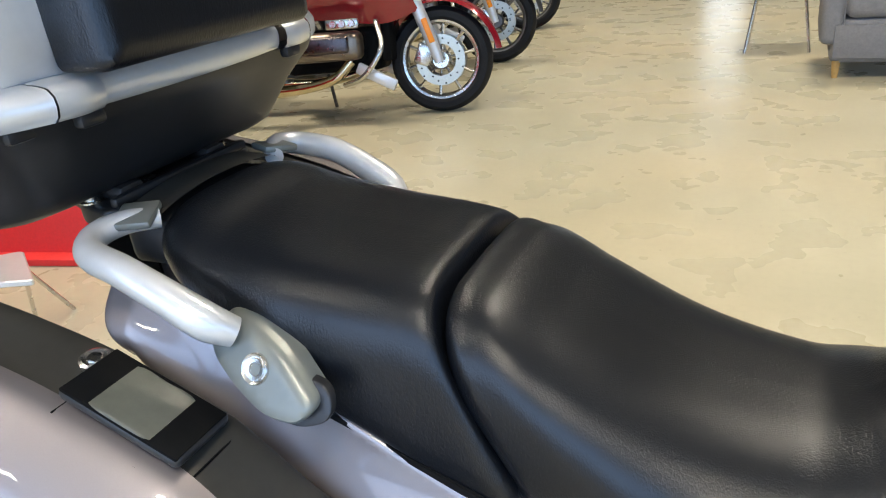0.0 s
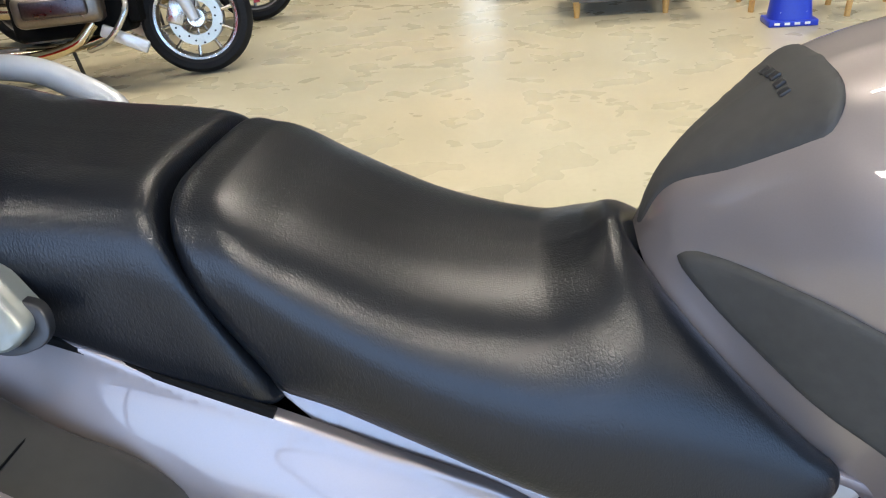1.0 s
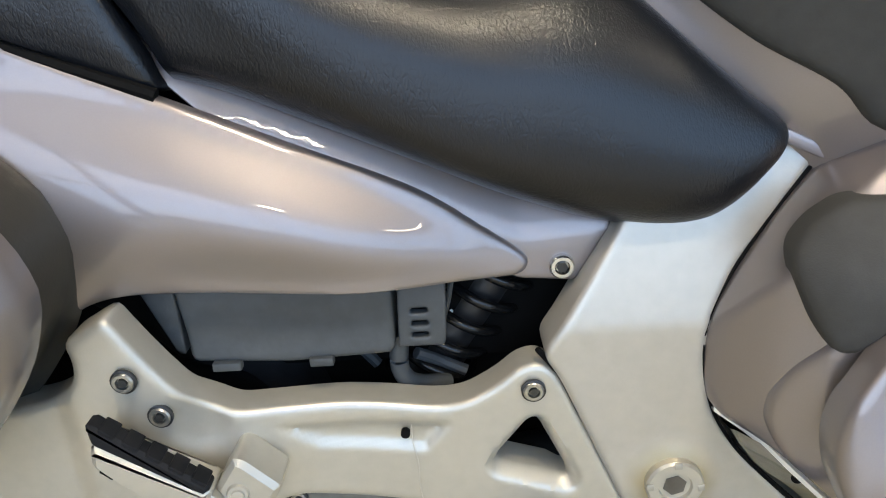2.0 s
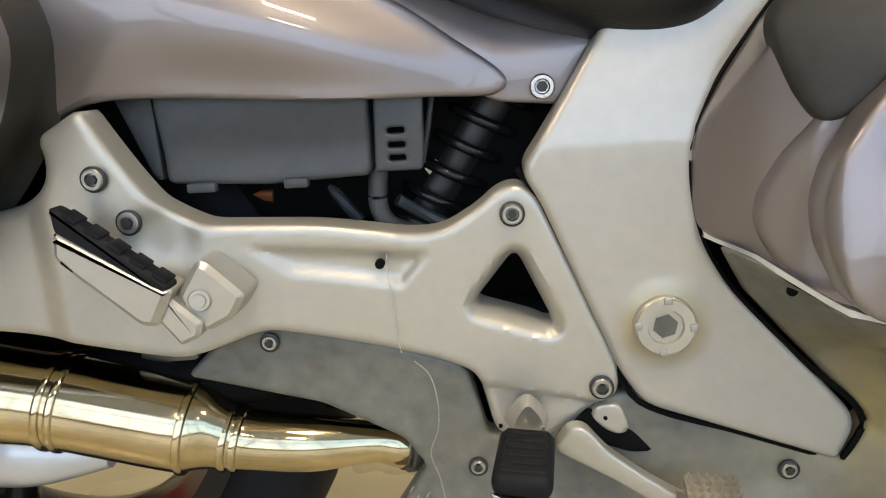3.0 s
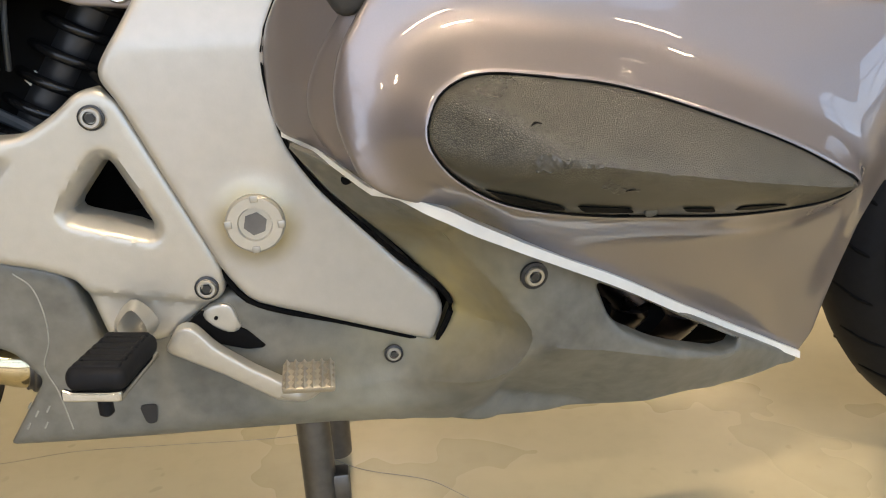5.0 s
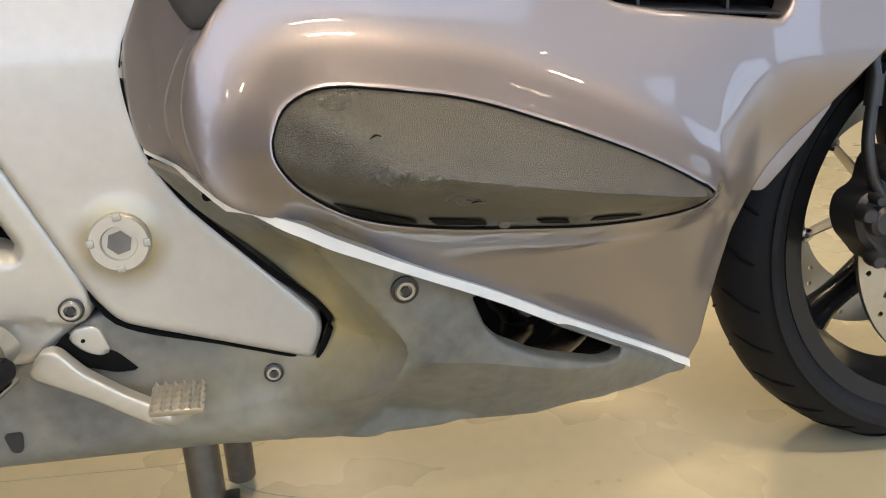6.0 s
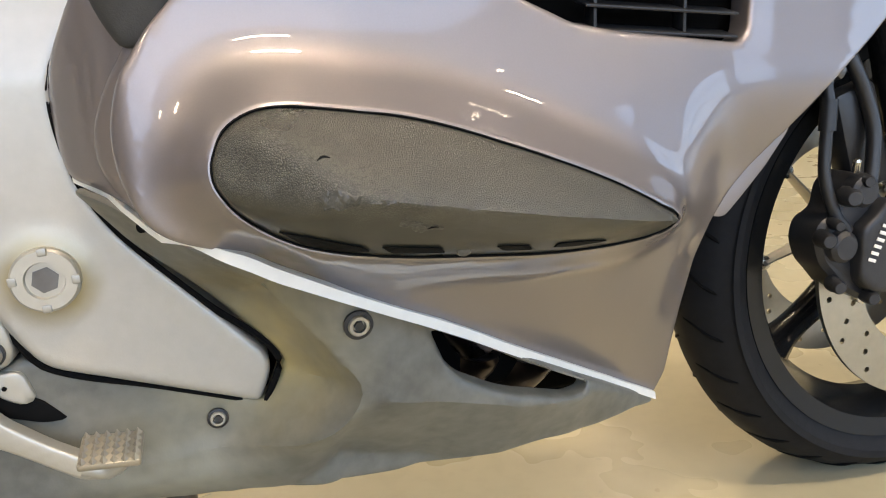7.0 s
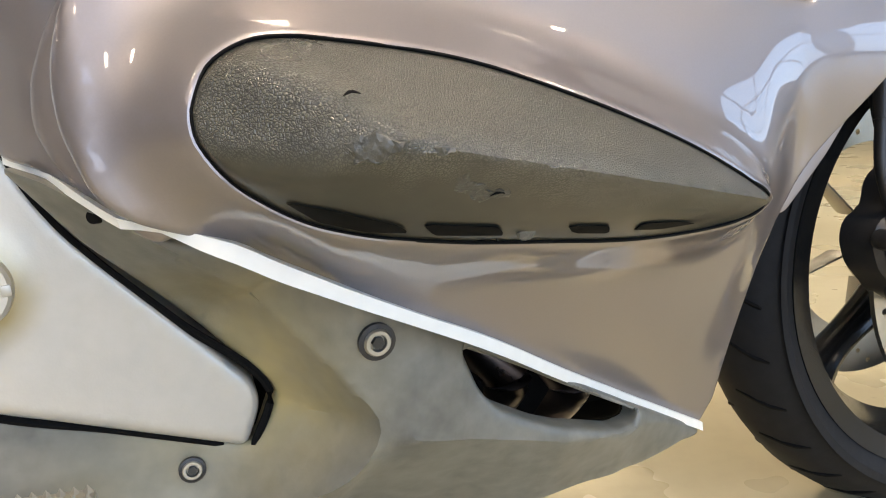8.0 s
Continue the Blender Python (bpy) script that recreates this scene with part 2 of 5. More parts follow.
def add_wrinkles(m, strength):
    """Vinyl grain with short fine wrinkles in patches."""
    nt = m.node_tree
    n, l = nt.nodes, nt.links
    co, mp = n.new("ShaderNodeTexCoord"), n.new("ShaderNodeMapping")
    mp.inputs["Scale"].default_value = (1.0, 1.0, 0.45)
    l.new(co.outputs["Object"], mp.inputs["Vector"])
    warp, fold, grain, patch = [n.new("ShaderNodeTexNoise") for _ in range(4)]
    for tex, scale, detail in ((warp, 60, 2), (fold, 210, 2), (grain, 700, 1), (patch, 16, 1)):
        tex.inputs["Scale"].default_value, tex.inputs["Detail"].default_value = scale, detail
        l.new(mp.outputs["Vector"], tex.inputs["Vector"])
    v = n.new("ShaderNodeTexVoronoi")
    v.feature = "DISTANCE_TO_EDGE"
    v.inputs["Scale"].default_value = 260
    l.new(mp.outputs["Vector"], v.inputs["Vector"])
    r = n.new("ShaderNodeMapRange")
    r.inputs["From Max"].default_value = 0.12
    l.new(v.outputs["Distance"], r.inputs["Value"])
    pr = n.new("ShaderNodeMapRange")
    pr.inputs["From Min"].default_value, pr.inputs["From Max"].default_value = 0.2, 0.8
    l.new(patch.outputs["Fac"], pr.inputs["Value"])
    m1, m2, s1, s2 = [n.new("ShaderNodeMath") for _ in range(4)]
    m1.operation = m2.operation = "MULTIPLY"
    l.new(r.outputs["Result"], m1.inputs[0])
    m1.inputs[1].default_value = 0.35
    l.new(fold.outputs["Fac"], s1.inputs[0])
    l.new(m1.outputs[0], s1.inputs[1])
    s0 = n.new("ShaderNodeMath")
    s0.operation = "SUBTRACT"
    s0.inputs[1].default_value = 0.8
    l.new(s1.outputs[0], s0.inputs[0])
    l.new(s0.outputs[0], m2.inputs[0])
    l.new(pr.outputs["Result"], m2.inputs[1])
    l.new(m2.outputs[0], s2.inputs[0])
    l.new(grain.outputs["Fac"], s2.inputs[1])
    b = n.new("ShaderNodeBump")
    b.inputs["Strength"].default_value, b.inputs["Distance"].default_value = strength, 0.0010
    l.new(s2.outputs[0], b.inputs["Height"])
    l.new(b.outputs["Normal"], n["Principled BSDF"].inputs["Normal"])


add_wrinkles(M_SEAT, 0.30)


def add_grime_and_tint(m, centre, r0, r1, colour):
    """Yellowish patch broken by noise: grease round a fitting, shade-tinted dust on the cowl."""
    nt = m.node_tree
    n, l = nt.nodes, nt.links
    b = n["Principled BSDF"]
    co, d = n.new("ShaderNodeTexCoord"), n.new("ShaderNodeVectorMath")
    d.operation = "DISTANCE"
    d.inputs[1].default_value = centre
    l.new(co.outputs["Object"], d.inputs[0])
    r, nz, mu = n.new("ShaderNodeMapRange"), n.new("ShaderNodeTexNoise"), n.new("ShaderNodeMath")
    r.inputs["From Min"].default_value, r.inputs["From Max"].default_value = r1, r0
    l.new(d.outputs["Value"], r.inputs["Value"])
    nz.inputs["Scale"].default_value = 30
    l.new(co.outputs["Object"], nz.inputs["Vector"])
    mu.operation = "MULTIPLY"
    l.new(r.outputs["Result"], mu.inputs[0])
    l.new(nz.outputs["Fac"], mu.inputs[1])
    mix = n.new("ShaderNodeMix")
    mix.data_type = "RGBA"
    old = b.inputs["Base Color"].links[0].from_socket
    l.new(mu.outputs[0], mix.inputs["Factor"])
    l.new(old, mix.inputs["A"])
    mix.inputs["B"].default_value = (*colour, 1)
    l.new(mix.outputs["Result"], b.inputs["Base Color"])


add_grime_and_tint(M_PLATE, (0.0, -0.155, 0.381), 0.024, 0.040, (0.36, 0.29, 0.13))
# scoop patch: olive dust plus shading and floor bounce put into its colour
add_grime_and_tint(M_COWL, (0.150, -0.135, 0.320), 0.035, 0.105, (0.42, 0.33, 0.14))
add_grime_and_tint(M_COWL, (0.06, -0.140, 0.215), 0.02, 0.09, (0.36, 0.34, 0.26))

# ---- building helpers ----
from mathutils import geometry


def mesh_of(name, verts, faces, mat, sharp=38):
    me = bpy.data.meshes.new(name)
    me.from_pydata([tuple(map(float, v)) for v in verts], [], faces)
    me.validate()
    bm = bmesh.new()
    bm.from_mesh(me)
    bmesh.ops.remove_doubles(bm, verts=bm.verts, dist=1e-5)
    bmesh.ops.recalc_face_normals(bm, faces=bm.faces)
    bm.to_mesh(me)
    bm.free()
    for p in me.polygons:
        p.use_smooth = True
    me.set_sharp_from_angle(angle=radians(sharp))
    me.materials.append(mat)
    return me


def part(name, geo, mat, parent=None, label="", sharp=38, flip=False):
    """Links (verts, faces) as one mesh object under its thing or part. flip mirrors it to the other flank."""
    verts, faces = geo
    if flip:
        verts = [(x, -y, z) for x, y, z in verts]
    ob = new(name, mesh_of(name, verts, faces, mat, sharp))
    if parent:
        ob.parent = parent
        ob.matrix_parent_inverse = parent.matrix_basis.inverted()
    if label:
        ob["label"] = label
    return ob


def thing(name, label, category, at=(0, 0, 0), group="", kind=""):
    ob = new(name)
    ob.empty_display_size = 0.1
    ob.location = at
    return tagged(ob, label, category, group, kind)


def moved(geo, m):
    return [tuple(m @ Vector(v)) for v in geo[0]], geo[1]


def spl(pts, n, closed=False):
    """n points on a smooth curve through pts (Catmull-Rom, by chord length)."""
    P = np.array(pts, float)
    if closed:
        P = np.vstack([P[-1], P, P[0], P[1]])
    else:
        P = np.vstack([2 * P[0] - P[1], P, 2 * P[-1] - P[-2]])
    seg = np.linalg.norm(np.diff(P[1:-1], axis=0), axis=1)
    cum = np.r_[0, np.cumsum(seg)]
    out = []
    for s in np.linspace(0, cum[-1], n, endpoint=not closed):
        i = min(len(seg) - 1, max(0, int(np.searchsorted(cum, s, "right") - 1)))
        t = (s - cum[i]) / max(seg[i], 1e-9)
        p0, p1, p2, p3 = P[i:i + 4]
        a, b = np.linalg.norm(p1 - p0), np.linalg.norm(p3 - p2)
        m1 = (p2 - p0) * seg[i] / max(a + seg[i], 1e-9)
        m2 = (p3 - p1) * seg[i] / max(b + seg[i], 1e-9)
        out.append((2 * t**3 - 3 * t**2 + 1) * p1 + (t**3 - 2 * t**2 + t) * m1 + (3 * t**2 - 2 * t**3) * p2 + (t**3 - t**2) * m2)
    return np.array(out)


def rounded(pts, r=0.01, n=5):
    """A closed outline with its corners rounded; a point may carry its own radius as a last number."""
    out, N = [], len(pts)
    for i in range(N):
        p, a, b = (np.array(pts[(i + k) % N][:2], float) for k in (0, -1, 1))
        rr = pts[i][2] if len(pts[i]) > 2 else r
        da, db = np.linalg.norm(a - p), np.linalg.norm(b - p)
        c = min(rr, 0.48 * da, 0.48 * db)
        p1, p2 = p + (a - p) / da * c, p + (b - p) / db * c
        for k in range(n + 1):
            t = k / n
            out.append((1 - t) ** 2 * p1 + 2 * t * (1 - t) * p + t * t * p2)
    return np.array(out)


def resample(poly, step):
    P = np.vstack([poly, poly[:1]])
    seg = np.linalg.norm(np.diff(P, axis=0), axis=1)
    cum = np.r_[0, np.cumsum(seg)]
    n = max(8, int(cum[-1] / step))
    s = np.linspace(0, cum[-1], n, endpoint=False)
    return np.c_[np.interp(s, cum, P[:, 0]), np.interp(s, cum, P[:, 1])]


def dist_to(poly, q):
    """The distance of points q to the closed outline poly, and whether they lie inside."""
    A = np.asarray(poly)
    B = np.roll(A, -1, axis=0)
    d = np.full(len(q), 9.0)
    inside = np.zeros(len(q), bool)
    for a, b in zip(A, B):
        ab = b - a
        t = np.clip(((q - a) @ ab) / max(ab @ ab, 1e-12), 0, 1)
        d = np.minimum(d, np.linalg.norm(q - (a + t[:, None] * ab), axis=1))
        hit = (a[1] > q[:, 1]) != (b[1] > q[:, 1])
        xi = a[0] + (q[:, 1] - a[1]) / (b[1] - a[1] + 1e-15) * ab[0]
        inside ^= hit & (q[:, 0] < xi)
    return d, inside


def panel(outline, depth, thick=0.012, roll=0.006, step=0.010, holes=(), edge=0.004, creases=()):
    """A moulded panel seen from the side: an outline in x and z, with y = depth(x, z), rolled edges and a rim of that thickness
    that goes back towards the middle plane. depth takes arrays; creases are lines that the mesh follows."""
    rings = [resample(np.asarray(p), edge) for p in (outline, *holes)]
    pts, edges = [], []
    for R in rings:
        k = len(pts)
        pts += [tuple(p) for p in R]
        edges += [(k + i, k + (i + 1) % len(R)) for i in range(len(R))]
    for line in creases:
        L = np.asarray(line)
        dm, ok = dist_to(rings[0], L)
        for H in rings[1:]:
            d2, i2 = dist_to(H, L)
            dm, ok = np.minimum(dm, d2), ok & ~i2
        ok &= dm > .004
        where = {}
        for i in np.flatnonzero(ok):
            where[i] = len(pts)
            pts.append(tuple(L[i]))
        edges += [(where[i], where[i + 1]) for i in where if i + 1 in where]
    lo, hi = rings[0].min(0), rings[0].max(0)
    gx, gz = np.meshgrid(np.arange(lo[0], hi[0], step), np.arange(lo[1], hi[1], step))
    gx = gx + (np.arange(gx.shape[0]) % 2)[:, None] * step / 2
    grid = np.c_[gx.ravel(), gz.ravel()]
    cand = [(grid, max(roll * 1.3, step * 0.6))]
    for f in (0.12, 0.4, 1.0) if roll > 0 else ():
        for R in rings:
            t = np.roll(R, -1, 0) - np.roll(R, 1, 0)
            t /= np.linalg.norm(t, axis=1)[:, None] + 1e-12
            for s in (1, -1):
                cand.append((R + s * f * roll * np.c_[-t[:, 1], t[:, 0]], f * roll * 0.93))
    for C, least in cand:
        dm, ok = dist_to(rings[0], C)
        for H in rings[1:]:
            d2, i2 = dist_to(H, C)
            dm, ok = np.minimum(dm, d2), ok & ~i2
        pts += [tuple(p) for p in C[ok & (dm > least)]]
    vs, _, fs, _, _, _ = geometry.delaunay_2d_cdt([Vector(p) for p in pts], edges, [], 0, 1e-5)
    Q = np.array([tuple(v) for v in vs])
    mid = np.array([Q[list(f)].mean(0) for f in fs])
    keep = dist_to(rings[0], mid)[1]
    for H in rings[1:]:
        keep &= ~dist_to(H, mid)[1]
    fs = [f for f, k in zip(fs, keep) if k]
    d = dist_to(rings[0], Q)[0]
    for H in rings[1:]:
        d = np.minimum(d, dist_to(H, Q)[0])
    y = np.asarray(depth(Q[:, 0], Q[:, 1])) * np.ones(len(Q))
    if roll > 0:
        y = y + 0.0
        u = np.clip(1 - d / roll, 0, 1)
        y = y + roll * (1 - np.sqrt(np.maximum(0, 1 - u * u)))
    V = [(q[0], yy, q[1]) for q, yy in zip(Q, y)]
    F = [tuple(f) for f in fs]
    count = {}
    for f in F:
        for a, b in zip(f, f[1:] + f[:1]):
            count[(a, b)] = 1
    rim = [(a, b) for a, b in count if (b, a) not in count]
    back = {}
    for a, b in rim:
        for i in (a, b):
            if i not in back:
                back[i] = len(V)
                V.append((V[i][0], V[i][1] + thick, V[i][2]))
    F += [(b, a, back[a], back[b]) for a, b in rim]
    return V, F


def loft(sections, nu, nv, mirror=False, closed=False):
    """A smooth skin through cross-sections, each a list of points."""
    rows = [spl(s, nv, closed) for s in sections]
    grid = np.array([spl([r[j] for r in rows], nu) for j in range(nv)])
    V, F = [tuple(p) for c in grid for p in c], []
    for j in range(nv if closed else nv - 1):
        for i in range(nu - 1):
            a, b = j * nu + i, ((j + 1) % nv) * nu + i
            F.append((a, a + 1, b + 1, b))
    if mirror:
        k = len(V)
        V += [(x, -y, z) for x, y, z in V]
        F += [tuple(i + k for i in reversed(f)) for f in F]
    return V, F


def tube(path, radius, segs=14, n=None, flat=1.0, up=(0, 0, 1), smooth=True):
    """A swept round bar; radius a number or one per given point; flat squeezes it along the side direction."""
    P = np.array(path, float)
    R = np.full(len(P), radius) if np.isscalar(radius) else np.array(radius, float)
    if smooth and len(P) > 2:
        n = n or 6 * len(P)
        Q = spl(np.c_[P, R], n)
        P, R = Q[:, :3], Q[:, 3]
    V, F = [], []
    U = np.array(up, float)
    for i, p in enumerate(P):
        t = P[min(i + 1, len(P) - 1)] - P[max(i - 1, 0)]
        t /= np.linalg.norm(t) + 1e-12
        s = np.cross(t, U)
        if np.linalg.norm(s) < 0.05:
            s = np.cross(t, (1, 0.1, 0))
        s /= np.linalg.norm(s)
        w = np.cross(s, t)
        for k in range(segs):
            a = 2 * math.pi * k / segs
            V.append(tuple(p + R[i] * (flat * math.cos(a) * s + math.sin(a) * w)))
    for i in range(len(P) - 1):
        for k in range(segs):
            a, b = i * segs + k, i * segs + (k + 1) % segs
            F.append((a, b, b + segs, a + segs))
    F.append(tuple(reversed(range(segs))))
    F.append(tuple(range((len(P) - 1) * segs, len(P) * segs)))
    return V, F


def lathe(profile, at=(0, 0, 0), axis=(0, -1, 0), segs=32, arc=360):
    """Profile points (radius, height along axis) turned round the axis through at."""
    q = Vector((0, 0, 1)).rotation_difference(Vector(axis)).to_matrix().to_4x4()
    m = Matrix.Translation(at) @ q
    V, F = [], []
    full = arc == 360
    cols = segs if full else segs + 1
    for k in range(cols):
        a = radians(arc) * k / segs
        for r, h in profile:
            V.append(tuple(m @ Vector((r * math.cos(a), r * math.sin(a), h))))
    n = len(profile)
    for k in range(segs):
        for i in range(n - 1):
            a, b = k * n + i, ((k + 1) % cols) * n + i
            F.append((a, b, b + 1, a + 1))
    return V, F


def bar(size, at=(0, 0, 0), bevel=0.004, turn=(0, 0, 0), segs=2):
    """A box with rounded edges, turned by degrees about its middle."""
    bm = bmesh.new()
    bmesh.ops.create_cube(bm, size=1, matrix=Matrix.Diagonal((*size, 1)))
    if bevel:
        bmesh.ops.bevel(bm, geom=bm.edges[:], offset=min(bevel, 0.45 * min(size)), segments=segs, affect="EDGES", profile=0.5)
    bm.verts.index_update()
    geo = [tuple(v.co) for v in bm.verts], [tuple(v.index for v in f.verts) for f in bm.faces]
    bm.free()
    return moved(geo, pose(*at, *turn))


def ext(outline, axis, lo, hi, bevel=0.0):
    """A prism: the outline in the two other axes (in order), from lo to hi along axis, with its rims bevelled."""
    P = np.asarray(outline, float)
    c = P.mean(0)
    levels = [(lo, 1)] if not bevel else [(lo, 0), (lo + bevel, 1)]
    levels += [(hi, 1)] if not bevel else [(hi - bevel, 1), (hi, 0)]
    V, F, n = [], [], len(P)
    k = "xyz".index(axis)
    for h, grown in levels:
        if grown:
            Q = P
        else:
            t = np.roll(P, -1, 0) - np.roll(P, 1, 0)
            t /= np.linalg.norm(t, axis=1)[:, None] + 1e-12
            nrm = np.c_[t[:, 1], -t[:, 0]]
            area = 0.5 * np.sum(P[:, 0] * np.roll(P[:, 1], -1) - np.roll(P[:, 0], -1) * P[:, 1])
            Q = P - nrm * bevel * (1 if area > 0 else -1)
        for q in Q:
            v = list(q)
            v.insert(k, h)
            V.append(tuple(v))
    for i in range(len(levels) - 1):
        for j in range(n):
            a, b = i * n + j, i * n + (j + 1) % n
            F.append((a, b, b + n, a + n))
    F.append(tuple(range(n)))
    F.append(tuple(range((len(levels) - 1) * n, len(levels) * n)))
    return V, F


def step01(x, a, b):
    t = np.clip((np.asarray(x, float) - a) / (b - a), 0, 1)
    return t * t * (3 - 2 * t)


def bolt(parent, at, r=0.009, axis=(0, -1, 0), washer=0.0, name="bolt", mat=None, label=""):
    """A socket-head bolt: domed head with a hexagonal recess, on a dark washer if asked."""
    if washer:
        part("washer", lathe([(0.0, 0.0), (washer, 0.0), (washer, 0.0025), (r, 0.003)], at, axis, 28), M_BLACK, parent)
    h = 0.6 * r
    prof = [(r, -0.001), (r, h * 0.75), (r * 0.88, h), (r * 0.62, h), (r * 0.52, h * 0.45), (0.0, h * 0.4)]
    q = Vector((0, 0, 1)).rotation_difference(Vector(axis)).to_matrix().to_4x4()
    ob = part(name, lathe(prof, at, axis, 24), mat or M_BOLT, parent, label)
    hexv = [(0.46 * r * math.cos(k * math.pi / 3), 0.46 * r * math.sin(k * math.pi / 3)) for k in range(6)]
    part("socket", moved(ext(hexv, "z", h * 0.30, h * 1.02), Matrix.Translation(at) @ q), M_SOCKET, ob)
    return ob


def skin_lookup(geo, axis):
    """The height of a skin over the two other axes, taken from its nearest three points."""
    V = np.array(geo[0])
    k = "xyz".index(axis)
    o = [i for i in range(3) if i != k]

    def at(a, b):
        q = np.c_[np.ravel(a), np.ravel(b)]
        out = np.empty(len(q))
        for i, p in enumerate(q):
            d = ((V[:, o] - p) ** 2).sum(1)
            n = np.argpartition(d, 4)[:4]
            w = 1 / (d[n] + 1e-8)
            out[i] = (V[n, k] * w).sum() / w.sum()
        return out
    return at


def seam(path, r, mat, parent, name, closed=False, segs=6, n=None):
    P = [tuple(p) for p in path]
    return part(name, tube(P + ([P[0]] if closed else []), r, segs, n or 4 * len(P)), mat, parent)

# ---- the showroom ----
def slab(name, x0, x1, y0, y1, z0, z1, mat, label, category):
    ob = part(name, bar((x1 - x0, y1 - y0, z1 - z0), ((x0 + x1) / 2, (y0 + y1) / 2, (z0 + z1) / 2), 0), mat)
    return tagged(ob, label, category, kind="structure")


floor_slab = slab("floor", -13, 13, -6, 14, -0.2, 0, M_FLOOR, "polished tan concrete showroom floor with faint stains", "floor")
slab("ceiling", -13, 13, -6, 14, 5.0, 5.2, M_CEIL, "pale painted showroom ceiling", "ceiling")
slab("wall_north_left", -13, -1.75, 14, 14.2, 0, 5.0, M_WALL, "plain painted showroom wall", "wall")
slab("wall_north_right", -1.05, 13, 14, 14.2, 0, 5.0, M_WALL, "plain painted showroom wall", "wall")
slab("wall_north_top", -1.75, -1.05, 14, 14.2, 2.6, 5.0, M_WALL, "plain painted wall over the door", "wall")
slab("daylight_backdrop", -2.6, -0.2, 15.0, 15.05, -.2, 3.4, M_DAY, "bright daylight outside the glass door", "backdrop")
slab("door_1", -1.75, -1.68, 14.04, 14.10, 0, 2.6, M_DARKSTEEL, "dark metal frame of a glazed door", "door")
slab("wall_west", -13.2, -13, -6, 14, 0, 5.0, M_WALL, "plain painted showroom wall", "wall")
slab("wall_east", 13, 13.2, -.6, 14, 0, 5.0, M_WALL, "plain painted showroom wall", "wall")
slab("wall_east_sill", 13, 13.2, -6, -.6, 0, .3, M_WALL, "plain painted wall under the side window", "wall")
slab("wall_east_top", 13, 13.2, -6, -.6, 4.4, 5.0, M_WALL, "plain painted wall over the side window", "wall")
slab("wall_south_left", -13, -5.0, -6.2, -6, 0, 5.0, M_WALL, "plain painted wall beside the shop window", "wall")
slab("wall_south_right", 9.4, 13, -6.2, -6, 0, 5.0, M_WALL, "plain painted wall beside the shop window", "wall")
slab("wall_south_top", -5.0, 9.4, -6.2, -6, 4.7, 5.0, M_WALL, "plain painted wall over the shop window", "wall")
slab("wall_south_sill", -5.0, 9.4, -6.2, -6, 0, 0.3, M_WALL, "plain painted wall under the shop window", "wall")


shop_window = thing("window_1", "wide shop window with dark metal mullions", "window", (2.2, -5.85, .3), kind="structure")
# unseen bars, added to break up the window light's reflection in the paint
for k in range(7):
    part("mullion", bar((.10, .08, 4.4), (-5.0 + 2.4 * k, -5.80, 2.5), .01), M_DARKSTEEL, shop_window)
for zz in (.36, 3.0, 4.65):
    part("transom", bar((14.4, .07, .10), (2.2, -5.80, zz), .01), M_DARKSTEEL, shop_window)
side_window = thing("window_2", "side shop window with dark metal mullions", "window", (12.9, -3.3, .3), kind="structure")
for k in range(4):
    part("mullion", bar((.08, .10, 4.1), (12.85, -5.9 + 1.76 * k, 2.35), .01), M_DARKSTEEL, side_window)
for zz in (.36, 3.0, 4.35):
    part("transom", bar((.07, 5.4, .10), (12.85, -3.3, zz), .01), M_DARKSTEEL, side_window)


def strip_light(x, y, watts):
    ob = thing("strip_light", "ceiling trough light with a bright flat diffuser", "lamp", (x, y, 4.12), "ceiling strip lights")
    part("housing", bar((.82, 0.30, 0.05), (x, y, 4.19), 0.01), M_WHITE, ob)
    # dark wings added to cut the lamp off at low angles
    for d in (-.148, .148):
        part("side_baffle", bar((.82, .006, .10), (x, y + d, 4.13), .001), M_SHADE, ob)
    for s in (-1, 1):
        part("end_baffle", bar((.006, .29, .10), (x + s * .407, y, 4.13), .001), M_SHADE, ob)
        part("hanger", tube([(x + s * .25, y, 4.2), (x + s * .25, y, 5.0)], 0.006, 6), M_STEEL, ob)
    lamp = area_lamp("lamp_diffuser", (x, y, 4.155), (x, y + .0001, 0), .74, .24, watts, (1.0, 0.92, 0.78))
    lamp.data.spread = radians(125)
    return ob


for ly, columns in ((-4.0, (-3.0, .6, 4.2)), (-1.7, (-3.0, .6, 4.2)), (2.3, (-3.6, 0.2, 4.0)), (6.2, (-3.6, 0.2, 4.0)), (10.2, (-2.4, 3.0))):
    for lx in columns:
        strip_light(lx, ly, (46 if lx < 0 else 56) if ly < 0 else 66)

# hairline cracks in the concrete
CRACKS = (((-.55, .20), (-.40, .197), (-.31, .206), (-.186, .194), (-.023, .179), (.06, .20)), ((.007, .133), (.062, .082), (.14, .041), (.18, -.003)))
for crack in CRACKS:
    part("floor_crack", tube([(x, y, 0.0) for x, y in crack], .0006, 5, 40), M_SCRATCH, floor_slab)

# ---- the touring motorcycle ----
bike = thing("touring_motorcycle", "mauve-silver touring motorcycle with pannier and top box, standing parked", "motorcycle")

